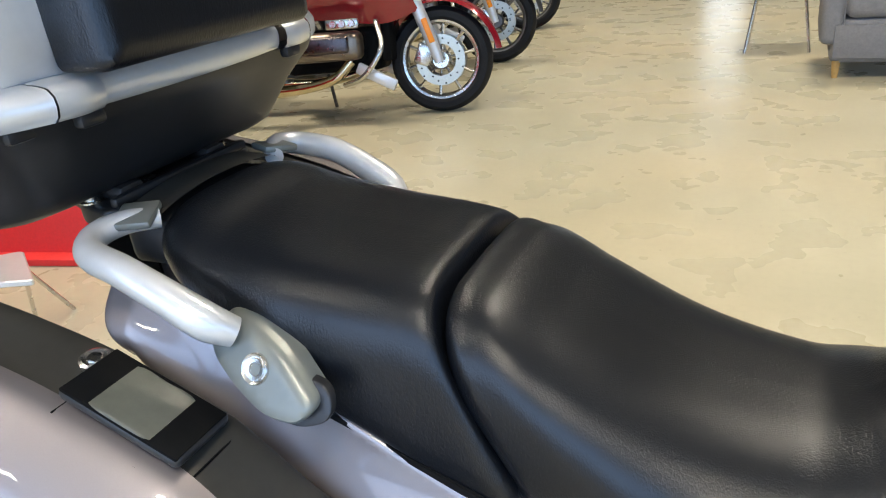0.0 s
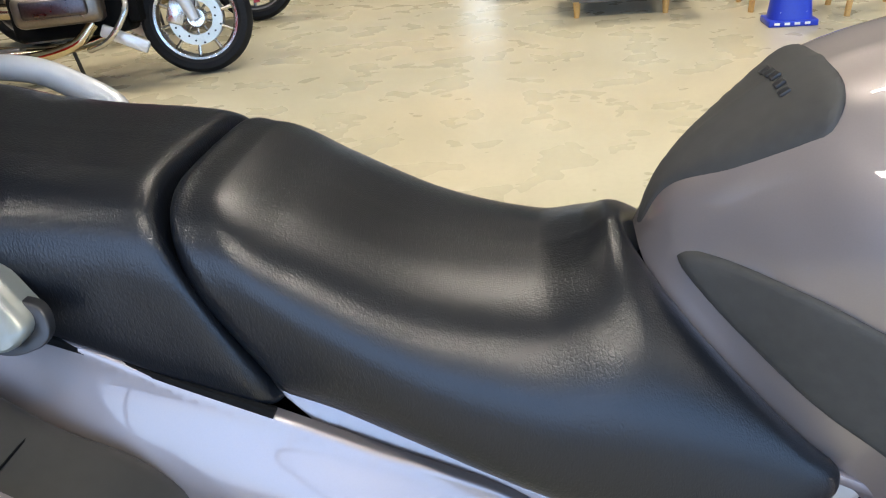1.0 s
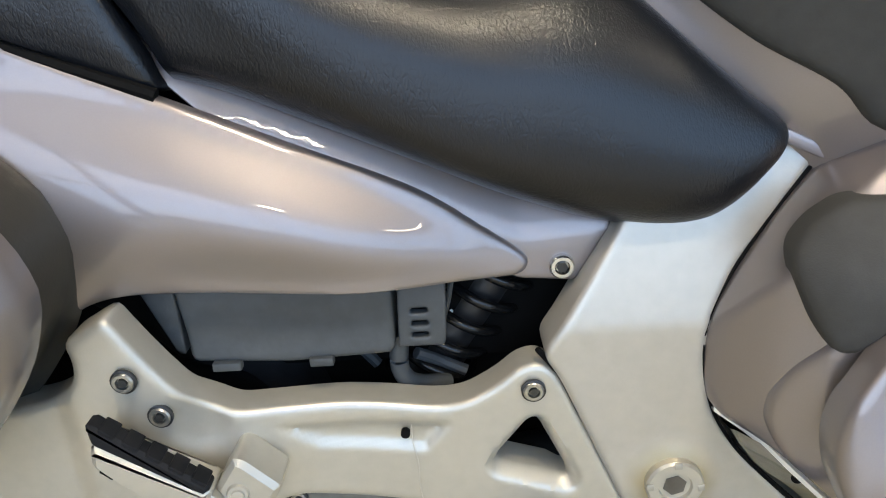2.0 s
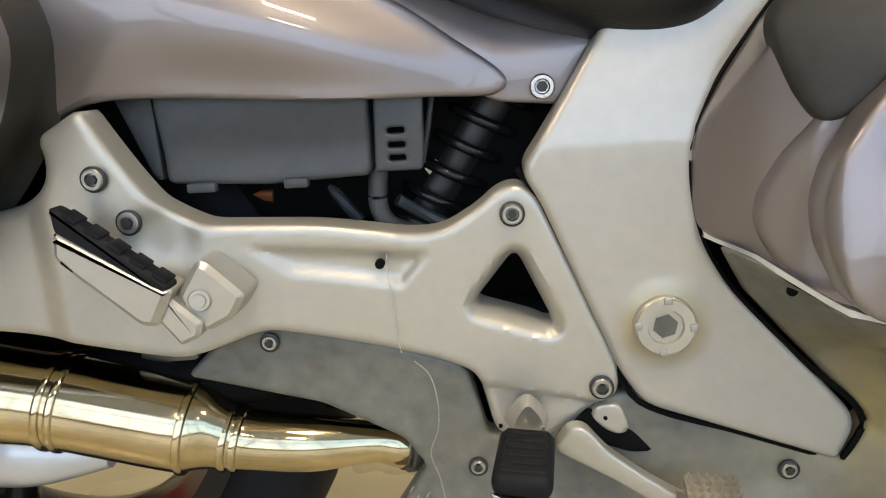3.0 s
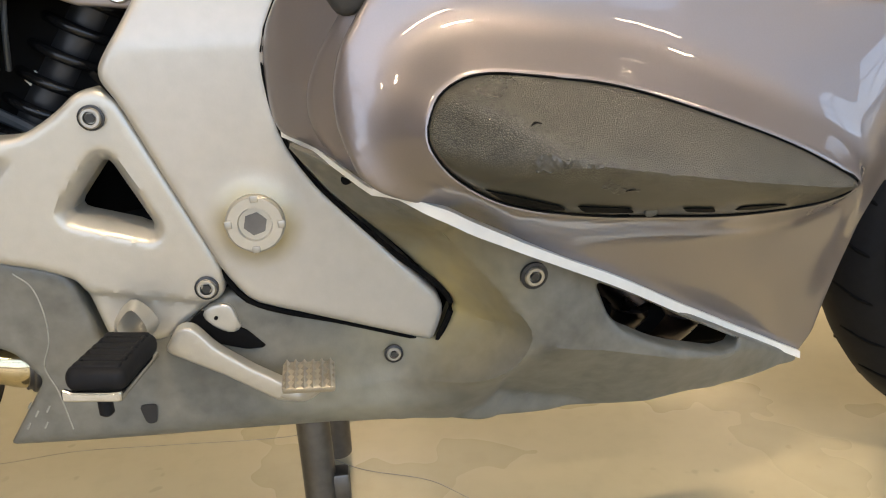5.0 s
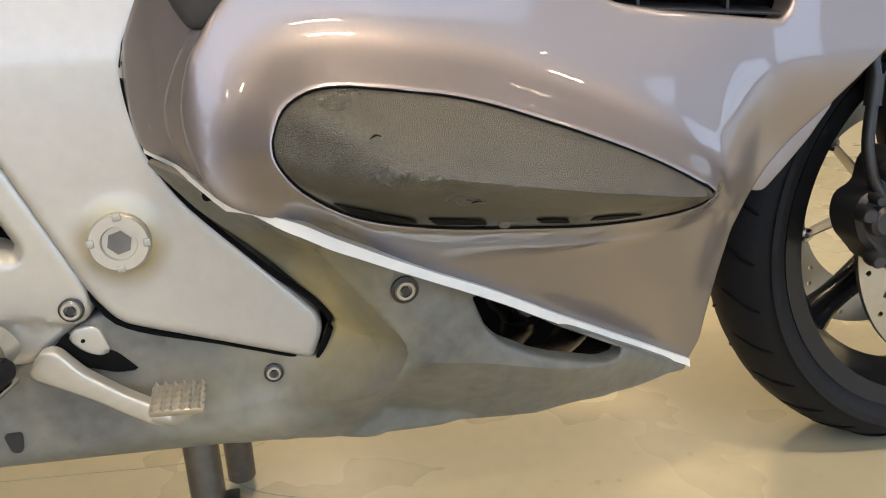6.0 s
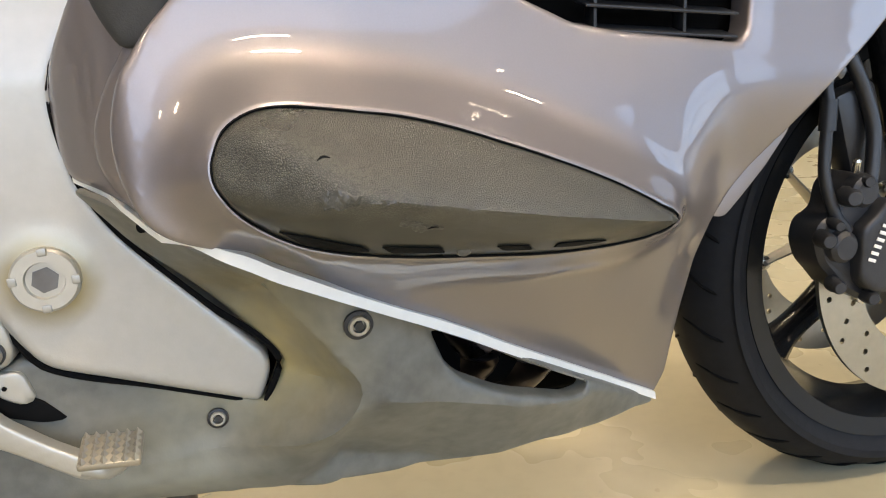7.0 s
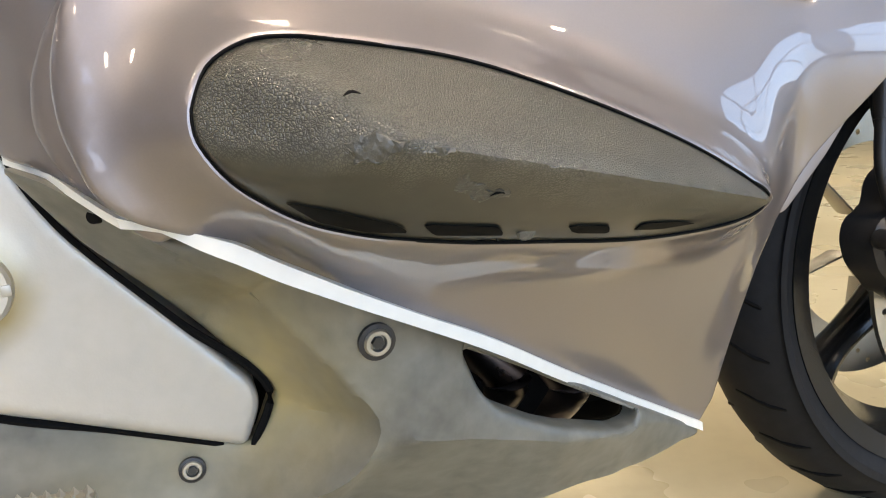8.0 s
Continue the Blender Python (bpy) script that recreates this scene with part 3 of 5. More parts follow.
# seats: each section runs from the tucked lip up the flank and over a rounded shoulder to the middle
def seat_section(lip, flank, top, n=2.3):
    (x0, y0, z0), (x1, y1, z1), (x2, z2) = lip, flank, top
    pts = [(x0, y0 + .04, z0 - .006), lip, (.6 * x0 + .4 * x1, y0 + .75 * (y1 - y0), .6 * z0 + .4 * z1)]
    for k in range(8):
        a = math.pi / 2 * (k / 7)
        f = math.sin(a) ** (2 / n)
        pts.append((x1 + (x2 - x1) * f, y1 * math.cos(a) ** (2 / n) if k < 7 else 0, z1 + (z2 - z1) * f))
    return pts


# lip, widest place of the flank, crest, squareness
rider = [
    [(-.343, -.104, .702), (-.351, -.120, .728), (-.418, .842), 4.2],
    [(-.340, -.106, .702), (-.346, -.126, .731), (-.415, .861), 4.2],
    [(-.335, -.107, .701), (-.340, -.130, .732), (-.409, .871), 4.2],
    [(-.325, -.108, .698), (-.329, -.132, .731), (-.397, .869), 4.0],
    [(-.300, -.109, .689), (-.303, -.135, .724), (-.374, .864), 3.8],
    [(-.262, -.110, .672), (-.268, -.140, .710), (-.330, .839), 3.4],
    [(-.190, -.112, .640), (-.200, -.148, .676), (-.240, .794), 3.1],
    [(-.112, -.116, .606), (-.122, -.154, .645), (-.150, .774), 2.8],
    [(-.040, -.118, .584), (-.046, -.156, .628), (-.110, .782), 2.6],
    [(.018, -.118, .583), (.026, -.150, .620), (-.092, .795), 2.2],
    [(.058, -.112, .612), (.064, -.138, .640), (-.080, .794), 1.75],
    [(.066, -.106, .632), (.069, -.126, .650), (-.075, .780), 1.55],
    [(.060, -.086, .634), (.062, -.106, .648), (-.070, .752), 1.5],
]
rider_skin = loft([seat_section(*r) for r in rider], 120, 70, mirror=True)
part("rider_seat", rider_skin, M_SEAT, bike, "black vinyl rider seat with a dipped middle")
pillion = [
    [(-.347, -.106, .698), (-.354, -.114, .724), (-.419, .842), 4.4],
    [(-.348, -.112, .698), (-.358, -.120, .728), (-.421, .863), 4.4],
    [(-.351, -.118, .698), (-.364, -.126, .732), (-.426, .875), 4.4],
    [(-.360, -.122, .701), (-.375, -.129, .737), (-.440, .880), 4.3],
    [(-.395, -.124, .716), (-.410, -.130, .752), (-.476, .885), 4.2],
    [(-.455, -.126, .742), (-.470, -.131, .774), (-.536, .891), 4.0],
    [(-.560, -.122, .790), (-.574, -.127, .818), (-.618, .905), 3.6],
    [(-.636, -.112, .838), (-.646, -.117, .858), (-.668, .921), 3.0],
    [(-.664, -.092, .852), (-.672, -.104, .864), (-.698, .914), 2.8],
    [(-.674, -.078, .856), (-.680, -.090, .862), (-.708, .886), 2.4],
]
pillion_skin = loft([seat_section(*r) for r in pillion], 100, 66, mirror=True)
part("passenger_seat", pillion_skin, M_SEAT, bike, "black vinyl passenger seat")

# tank with its pads
tank = [
    [(-.02, -.09, .64), (-.035, -.082, .70), (-.055, -.055, .755), (-.066, -.028, .780), (-.068, 0, .786)],
    [(.08, -.112, .60), (.04, -.112, .67), (-.025, -.072, .778), (-.046, -.036, .822), (-.050, 0, .832)],
    [(.12, -.135, .60), (.085, -.142, .69), (.030, -.118, .80), (.006, -.060, .866), (.000, 0, .880)],
    [(.18, -.165, .60), (.15, -.180, .71), (.10, -.160, .84), (.065, -.080, .906), (.055, 0, .914)],
    [(.30, -.19, .60), (.27, -.21, .73), (.23, -.175, .87), (.19, -.09, .932), (.18, 0, .942)],
    [(.48, -.20, .60), (.47, -.22, .74), (.46, -.18, .88), (.45, -.09, .935), (.45, 0, .945)],
]
tank_skin = loft(tank, 90, 60, mirror=True)
part("fuel_tank", tank_skin, M_PAINT, bike, "glossy mauve-silver painted fuel tank")
half = loft(tank, 120, 90)
flank_y, top_z = skin_lookup(half, "y"), skin_lookup(tank_skin, "z")
knee_line = spl([(-.043, .790), (-.028, .799), (.031, .795), (.078, .781), (.16, .765), (.19, .70), (.15, .645), (.115, .652), (.092, .677), (.045, .706), (-.004, .747), (-.030, .772)], 80, True)
knee = panel(knee_line, lambda x, z: flank_y(x, z) - .007, .012, .006, .012)
for far in (False, True):
    part("knee_pad", knee, M_GREYPAD, bike, "dark grey rubber knee pad", flip=far)
centre_line = spl([(-.066, 0), (-.063, -.010), (-.046, -.020), (-.028, -.036), (-.010, -.050), (.014, -.064), (.032, -.074), (.043, -.078), (.052, -.066), (.057, -.038), (.058, 0)], 44)
centre_line = np.vstack([centre_line, (centre_line * (1, -1))[::-1][1:]])
cp = panel(centre_line, lambda x, y: -top_z(x, y) - .007, .012, .006, .008)
centre_pad = part("tank_pad", ([(x, z, -y) for x, y, z in cp[0]], cp[1]), M_GREYPAD, bike, "dark grey rubber tank pad with embossed marks")
for k in range(5):
    yy = -.026 + .013 * k
    zz = float(top_z([.026], [yy])[0]) + .0075
    part("embossed_bar", bar((.008, .009, .003), (.026, yy, zz), .001, (0, -38, 0)), M_BLACK, centre_pad)
# rail where the seat meets the tank
part("frame_rail", bar((.060, .008, .009), (.088, -.126, .634), .002, (0, 26, 0)), M_PAINT, bike)

# tail side panels
tail_line = spl([(-.735, .880), (-.70, .860), (-.62, .815), (-.55, .780), (-.49, .757), (-.422, .724), (-.349, .693), (-.271, .658), (-.187, .620), (-.137, .586), (-.110, .566), (-.1045, .557), (-.112, .549),
                 (-.16, .550), (-.24, .553), (-.34, .560), (-.40, .560), (-.43, .549), (-.455, .525), (-.49, .49), (-.55, .52), (-.62, .66), (-.70, .79), (-.735, .84)], 190, True)
def tail_depth(x, z):
    top = np.interp(x, [-.70, -.55, -.42, -.27, -.137, -.105], [.865, .78, .724, .658, .586, .557])
    low = np.interp(x, [-.70, -.62, -.53, -.44, -.34, -.105], [.78, .66, .52, .53, .56, .548])
    t = np.clip((z - low) / np.maximum(top - low, .01), 0, 1)
    return -.1235 - (.006 + .022 * (1 - t)) * step01(-x, .10, .24) - (.022 * step01(-x, .11, .30)) * 16 * t ** 2 * (1 - t) ** 2 + .012 * step01(-x, .45, .62)
tail_geo = panel(tail_line, tail_depth, .007, .0045, .005)
strip_line = rounded([(-.40, .745), (-.36, .728), (-.229, .684), (-.118, .632), (-.030, .606), (-.070, .539), (-.112, .543), (-.24, .60)], .005)
strip_low = lambda x: np.interp(x, [-.42, -.349, -.271, -.187, -.137, -.110, -.03], [.718, .687, .652, .614, .586, .574, .580])
strip_geo = panel(strip_line, lambda x, z: -.1165 + .55 * np.clip(z - strip_low(x), 0, .06), .02, .003, .008)
for far in (False, True):
    tp = part("tail_panel", tail_geo, M_PAINT, bike, flip=far)
    part("seat_rail_panel", strip_geo, M_PAINT, bike, flip=far)
bolt(bike, (-.0805, -.1165, .5525), .0092, name="panel_screw", mat=M_STEEL)
part("seat_edge_seal", tube([(-.60, -.118, .797), (-.53, -.122, .768), (-.45, -.124, .734), (-.35, -.126, .695)], .005, 8), M_GAP, bike)

# frame plate
plate_line = rounded([(-.039, .592), (-.073, .536), (-.100, .496), (-.087, .476), (-.030, .341), (-.012, .315, .012), (.131, .265, .006), (.145, .298, .02), (.050, .404), (.030, .438), (.0205, .475, .03),
                      (.0195, .512, .03), (.040, .555), (.068, .591), (.096, .626, .008), (.063, .655), (-.0, .66)], .012)
plate_depth = lambda x, z: -.150 + .24 * (np.logaddexp(0, (z - .514) * 700) / 700) - .006 * np.exp(-(((x) ** 2 + (z - .381) ** 2) / .027 ** 2) ** 2)
part("frame_plate", panel(plate_line, plate_depth, .035, .005, .004), M_PLATE, bike, "satin silver cast frame plate round the swingarm pivot")
seam([(x, float(plate_depth(np.array([x]), np.array([z]))[0]) + .0030, z) for x, z in spl([(.105, .636), (.098, .628), (.068, .593), (.038, .553), (.0185, .514), (.0185, .474), (.028, .438), (.05, .402), (.10, .348), (.147, .300), (.134, .262)], 50)], .0027, M_GAP, bike, "plate_seal", n=60)
seam([(-.102, -.141, .497), (-.088, -.141, .477), (-.0305, -.141, .338), (-.012, -.141, .312), (.06, -.141, .287), (.132, -.141, .262)], .0024, M_GAP, bike, "plate_gap", n=40)

# footrest bracket
bracket_line = rounded([(-.60, .44), (-.50, .484), (-.453, .492, .015), (-.431, .506, .012), (-.427, .524), (-.431, .540), (-.398, .558, .006), (-.388, .540), (-.372, .513), (-.354, .486, .03), (-.33, .472, .02),
                        (-.249, .465), (-.183, .454, .03), (-.158, .455, .03), (-.132, .470, .02), (-.116, .484, .02), (-.101, .4875, .015), (-.088, .478, .015), (-.0305, .347, .02), (-.031, .322, .015), (-.045, .314, .015),
                        (-.062, .302), (-.078, .286), (-.124, .288), (-.137, .343, .01), (-.165, .355), (-.293, .389, .03), (-.322, .379), (-.349, .372), (-.472, .397), (-.60, .41)], .012)
tri = rounded([(-.1045, .437), (-.076, .3755), (-.138, .3955)], .009)
groove = np.array([(-.306, .456), (-.163, .440), (-.189, .412), (-.271, .428)])
def bracket_depth(x, z):
    y = -.146 - .030 * step01(-x, .20, .40)
    d, ins = dist_to(groove, np.c_[x, z])
    y = y + np.where(ins, .0050 * step01(d, 0, .009), 0)
    low = .316 + .20 * (-.045 - x)
    y = y + .005 * (1 - step01(z, low - .003, low + .003)) * step01(x, -.15, -.14)
    pocket = np.exp(-(((x + .352) / .022) ** 2 + ((z - .465) / .022) ** 2) ** 2)
    d2, _ = dist_to(tri, np.c_[x, z])
    return y + .007 * pocket + .010 * (1 - step01(d2, 0, .010)) + .004 * step01(-x, .43, .45)
footrest_bracket = part("footrest_bracket", panel(bracket_line, bracket_depth, .024, .0055, .0035, [tri]), M_CAST, bike, "satin silver cast footrest bracket with a triangular opening")
part("drill_hole", lathe([(0, .0006), (.0036, .0006), (.0036, -.004), (0, -.004)], (-.204, -.1485, .433)), M_GAP, footrest_bracket)
part("drill_hole", lathe([(0, .0008), (.0016, .0008), (.0016, -.004), (0, -.004)], (-.121, -.1415, .297)), M_GAP, footrest_bracket)
part("stain_run", tube([(-.199, -.1465, .440), (-.199, -.1475, .425), (-.196, -.148, .405), (-.196, -.1485, .38), (-.193, -.1485, .363)], .0004, 6), M_STAIN, footrest_bracket)
for at in ((-.392, -.1775, .510), (-.374, -.1735, .478), (-.106, -.147, .466), (-.044, -.147, .330)):
    bolt(bike, at, .0077, washer=.0092)
tab = part("lower_tab", panel(rounded([(-.053, .306), (-.045, .314), (-.029, .314), (-.022, .291), (-.031, .288), (-.043, .294)], .006), lambda x, z: -.1445 + 0 * x, .008, .002, .005), M_CAST, bike)
part("cowl_gap", panel(rounded([(-.068, .296), (-.052, .310), (-.039, .297), (-.020, .290), (-.004, .272), (-.021, .272), (-.050, .282)], .004), lambda x, z: -.1420 + 0 * x, .004, .001, .006), M_GAP, bike)
part("drill_hole", lathe([(0, .0006), (.0016, .0006), (.0016, -.003), (0, -.003)], (-.041, -.1448, .303)), M_GAP, tab)

# pivot cap with four notches
cap = part("pivot_cap", lathe([(.0222, -.004), (.0222, .003), (.0205, .005), (.0130, .005), (.0122, .002), (.0095, .002), (0, .0018)], (0, -.1565, .381), segs=48), M_CAST, bike, "round silver pivot cap with notches")
for k in range(4):
    a = k * math.pi / 2 + .06
    part("notch", bar((.0062, .0026, .0056), (.0196 * math.sin(a), -.1612, .381 + .0196 * math.cos(a)), .001, (0, -math.degrees(a), 0)), M_SOFTSTEEL, cap)
hexo = [(.0092 * math.cos(k * math.pi / 3 + .3), .0092 * math.sin(k * math.pi / 3 + .3) + .381) for k in range(6)]
part("hex_socket", ext(hexo, "y", -.1592, -.150), M_DARKSTEEL, cap)

# lower cowl: a flat rear flank with a scoop, a full front
scoop = spl([(.030, .452), (.079, .416), (.120, .384), (.159, .346), (.187, .312), (.201, .287), (.188, .264), (.152, .243), (.106, .232), (.04, .224), (-.05, .215)], 60)
scoop = np.vstack([scoop, [(-.40, .20), (-.45, .50), (0, .47)]])
CREASE_X, CREASE_Z = [.0, .19, .27, .385, .415, .52], [.20, .285, .260, .226, .223, .176]
def cowl_depth(x, z):
    """A flat rear flank that sweeps up to a ridge round the frame plate; a full front that tapers to the nose, creased under the inlet."""
    x, z = np.asarray(x, float), np.asarray(z, float)
    d, ins = dist_to(scoop, np.c_[np.ravel(x), np.ravel(z)])
    d = np.where(ins, -d, d).reshape(np.shape(x))
    ridge = np.maximum(step01(x, .09, .19), step01(z, .33, .40))
    sweep = .066 * ridge * np.clip(1 + np.minimum(d, 0) / .055, 0, 1) ** 1.5
    full = np.interp(x, [.05, .13, .19, .26, .33, .40, .45, .52], [.0, .020, .024, -.014, -.022, -.052, -.085, -.130])
    crease = np.interp(x, CREASE_X, CREASE_Z)
    fade = np.clip((z - (crease - .085)) / .085, 0, 1)
    out = np.maximum(d, 0)
    front = full * (1 - np.exp(-out / .045))
    below = np.interp(x, [.10, .16, .19, .29, .38, .44, .5], [0, .070, .10, .07, .06, .035, .012]) * (1 - fade) * (1 - np.exp(-out / .015))
    above = .25 * np.maximum(0, z - crease - .012) * step01(x, .24, .32)
    under = .03 * step01(.215 - z, 0, .05) * (1 - step01(x, .09, .19))
    bead = .0022 * np.exp(-(d / .006) ** 2) * step01(x, .0, .08)
    return -.140 - sweep - front - bead + below + above + under
cowl_line = rounded([(-.367, .345), (-.330, .381), (-.290, .394, .02), (-.185, .362), (-.146, .351, .015), (-.131, .288), (-.088, .288), (-.03, .322), (-.012, .318), (.136, .266), (.152, .298), (.056, .404), (.030, .445),
                     (.050, .437), (.070, .422), (.098, .409), (.122, .398), (.160, .380), (.222, .349), (.284, .313), (.345, .276), (.407, .238), (.470, .201), (.522, .171), (.515, .165), (.487, .172), (.432, .1725), (.366, .1755), (.300, .168), (.240, .1668), (.190, .173), (.142, .180), (.100, .182),
                     (.065, .1795), (-.045, .191), (-.14, .199), (-.218, .207, .003), (-.181, .262), (-.198, .287), (-.26, .319)], .006)
inlet = rounded([(.256, .3205), (.268, .290), (.280, .276), (.312, .258), (.345, .245), (.384, .229), (.404, .228), (.408, .2345, .004), (.345, .2705), (.300, .297)], .006)
inlet_crease = np.c_[np.linspace(.215, .50, 60), np.interp(np.linspace(.215, .50, 60), CREASE_X, CREASE_Z)]
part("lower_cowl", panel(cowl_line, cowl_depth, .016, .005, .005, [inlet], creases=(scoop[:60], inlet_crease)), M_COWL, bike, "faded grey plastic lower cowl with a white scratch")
for at, r in (((-.295, -.1415, .373), .0060), ((-.14, -.1415, .263), .0060), ((.098, -.142, .255), .0062)):
    bolt(bike, at, r, washer=r * 1.28, name="cowl_bolt")
bolt(bike, (.200, float(cowl_depth(np.array([.200]), np.array([.3395]))[0]) - .001, .3395), .0078, axis=(.1, -1, -.1), washer=.0105, name="cowl_bolt")
part("cowl_clip", lathe([(0, .001), (.0036, .001), (.0036, -.003), (0, -.003)], (.070, float(cowl_depth(np.array([.070]), np.array([.418]))[0]) - .0005, .418), (-.5, -1, .1), 16), M_GAP, bike)
def scratch(pts, r):
    return tube([(x, float(cowl_depth(np.array([x]), np.array([z]))[0]) - .0001, z) for x, z in pts], r, 6, 60)
part("scratch", scratch([(-.185, .353), (-.174, .341), (-.169, .318), (-.170, .295), (-.177, .274), (-.171, .252), (-.166, .217)], .0006), M_SCRATCH, bike)
for sx, sz in ((-.20, .222), (-.192, .232), (-.187, .221), (-.183, .235), (-.196, .240)):
    part("scuff", tube([(sx, -.1402, sz), (sx + .003, -.1402, sz + .005)], .0008, 6), M_SCRATCH, bike)
part("lower_slot", ext(rounded([(-.112, .232), (-.098, .232), (-.100, .215), (-.108, .215)], .004), "y", -.142, -.13), M_BLACK, bike)

# side fairing shell round the oval guard
oval_line = spl([(.118, .463), (.127, .481), (.148, .4905), (.187, .4875), (.237, .4785), (.291, .4605), (.357, .4345), (.405, .410), (.420, .399), (.396, .390), (.335, .3885), (.27, .395), (.215, .402), (.163, .414),
                 (.132, .433), (.119, .451)], 110, True)
EDGE_X = [.09, .12, .147, .168, .222, .268, .332, .385, .439, .52]
EDGE_Y = [-.250, -.260, -.258, -.249, -.231, -.210, -.172, -.140, -.110, -.075]
EDGE_Z = [.421, .414, .400, .388, .3585, .333, .2925, .260, .2265, .178]
def collar(d):
    """The raised flare round the cover: an even slope that turns into the flank over a short way."""
    return 1.2 * .0055 * np.log1p(np.exp((.0265 - d) / .0055))
def fairing_depth(x, z):
    x, z = np.asarray(x, float), np.asarray(z, float)
    base = np.interp(x, [.06, .075, .09, .12, .2, .3, .4, .46, .5, .55, .7], [-.252, -.264, -.266, -.264, -.262, -.255, -.239, -.224, -.213, -.204, -.18])
    base = base + np.interp(x, [.2, .40, .55], [.027, .040, .024]) * step01(z, .43, .59)
    d, ins = dist_to(oval_line, np.c_[np.ravel(x), np.ravel(z)])
    d = np.where(ins, 0, d).reshape(np.shape(x))
    front = .030 * step01(x, .44, .53) * step01(.50 - z, 0, .1)
    full = base - collar(d) + front
    edge_y, edge_z = np.interp(x, EDGE_X, EDGE_Y), np.interp(x, EDGE_X, EDGE_Z)
    at_edge = base - collar(np.maximum(0, .400 - edge_z)) + front
    fall = np.clip(1 - (z - edge_z) / np.maximum(.405 - edge_z, .02), 0, 1) ** 1.25
    return full + (edge_y - at_edge) * fall * step01(x, .10, .16)
fair_line = rounded([(.090, .420), (.078, .430), (.067, .458), (.065, .482, .02), (.072, .508), (.090, .535), (.115, .562), (.16, .61), (.22, .68), (.40, .70), (.70, .68), (.72, .56), (.663, .517), (.627, .493), (.602, .473),
                     (.576, .449), (.540, .416), (.520, .396), (.506, .375), (.497, .345), (.505, .290), (.515, .240), (.523, .205), (.521, .173, .004), (.439, .221), (.332, .2855), (.268, .3265), (.222, .352), (.183, .3725), (.164, .3835), (.147, .3935), (.131, .4030),
                     (.114, .411)], .008)
vent = rounded([(.318, .552), (.345, .541), (.361, .534), (.400, .5275), (.512, .517, .004), (.523, .526), (.53, .56), (.50, .59), (.40, .58)], .006)
part("side_fairing", panel(fair_line, fairing_depth, .02, .0035, .006, [oval_line, vent]), M_PAINT, bike, "glossy mauve-silver side fairing bulging round an oval cover")
seam([(x, float(fairing_depth(np.array([x]), np.array([z]))[0]) + .003, z) for x, z in oval_line[::3]], .0009, M_GAP, bike, "guard_seal", True)
# air outlet in the upper fairing, with louvres
outlet = part("air_outlet", panel(rounded([(.30, .545), (.52, .505), (.55, .53), (.54, .62), (.35, .60)], .01), lambda x, z: -.150 + 0 * x, .02, .002, .02), M_GAP, bike)
for k, zz in enumerate((.528, .545, .562, .58)):
    part("louvre", bar((.13, .022, .0025), (.450, -.180, zz), .001, (15, 4, 0)), M_BLACK, outlet)
for xx in (.395, .47):
    part("louvre_post", bar((.003, .016, .07), (xx, -.178, .555), .001), M_BLACK, outlet)

# inner knee panel between frame plate and shell, with its pad
kp_line = rounded([(.024, .448), (.018, .470), (.0175, .500, .02), (.022, .522), (.040, .553), (.068, .592), (.095, .622), (.13, .648), (.24, .67), (.24, .56), (.12, .50), (.11, .43), (.094, .405), (.072, .424), (.050, .440)], .008)
kp_depth = lambda x, z: np.interp(x, [.015, .03, .05, .075, .10, .15, .25], [-.146, -.168, -.190, -.208, -.218, -.226, -.235]) + .05 * step01(z, .56, .66)
part("knee_panel", panel(kp_line, kp_depth, .075, .005, .008), M_PAINT, bike, "mauve-silver panel beside the frame plate")
inner_shell = rounded([(.105, .575), (.090, .552), (.076, .530), (.060, .507), (.049, .483), (.047, .463), (.053, .447), (.064, .431), (.080, .417), (.098, .402), (.125, .42), (.13, .50), (.15, .58)], .008)
part("inner_shell", panel(inner_shell, lambda x, z: kp_depth(x, z) - .0045, .010, .004, .005), M_PAINT, bike, "narrow mauve-silver inner fairing panel")
lower_pad = rounded([(.083, .618), (.064, .604), (.052, .587), (.053, .570), (.064, .542), (.074, .5265), (.085, .5265), (.119, .567), (.15, .62)], .010)
part("shin_pad", panel(lower_pad, lambda x, z: kp_depth(x, z) - .0115, .014, .005, .006), M_GREYPAD, bike, "dark grey rubber shin pad")

# pale trim strip along the fairing's lower edge
def trim_strip():
    up = spl([(.026, .452), (.045, .443), (.068, .429), (.085, .420), (.099, .4175), (.114, .413), (.131, .4065), (.147, .397), (.164, .387), (.183, .376), (.222, .3550), (.268, .330), (.332, .2895), (.385, .257), (.439, .2245), (.517, .1795)], 70)
    lo = spl([(.026, .4445), (.046, .437), (.068, .425), (.085, .416), (.099, .4145), (.114, .4065), (.131, .3975), (.147, .388), (.164, .3785), (.185, .367), (.224, .3465), (.270, .3205), (.332, .281), (.385, .2495), (.439, .217), (.518, .171)], 70)
    def y(p):
        return float(np.interp(p, [.026, .045, .068, .085] + EDGE_X[1:], [-.150, -.172, -.213, -.243] + EDGE_Y[1:])) - .0035
    V, F = [], []
    for (a, b), (c, d) in zip(up, lo):
        ya, yc = y(a), y(c)
        V += [(a, ya + .012, b), (a, ya - .002, b), (c, yc - .002, d), (c, yc + .012, d)]
    for i in range(len(up) - 1):
        for k in range(4):
            j = (k + 1) % 4
            F.append((4 * i + k, 4 * i + j, 4 * i + 4 + j, 4 * i + 4 + k))
    return V, F
part("trim_strip", trim_strip(), M_WHITE, bike, "pale painted trim strip", 30)

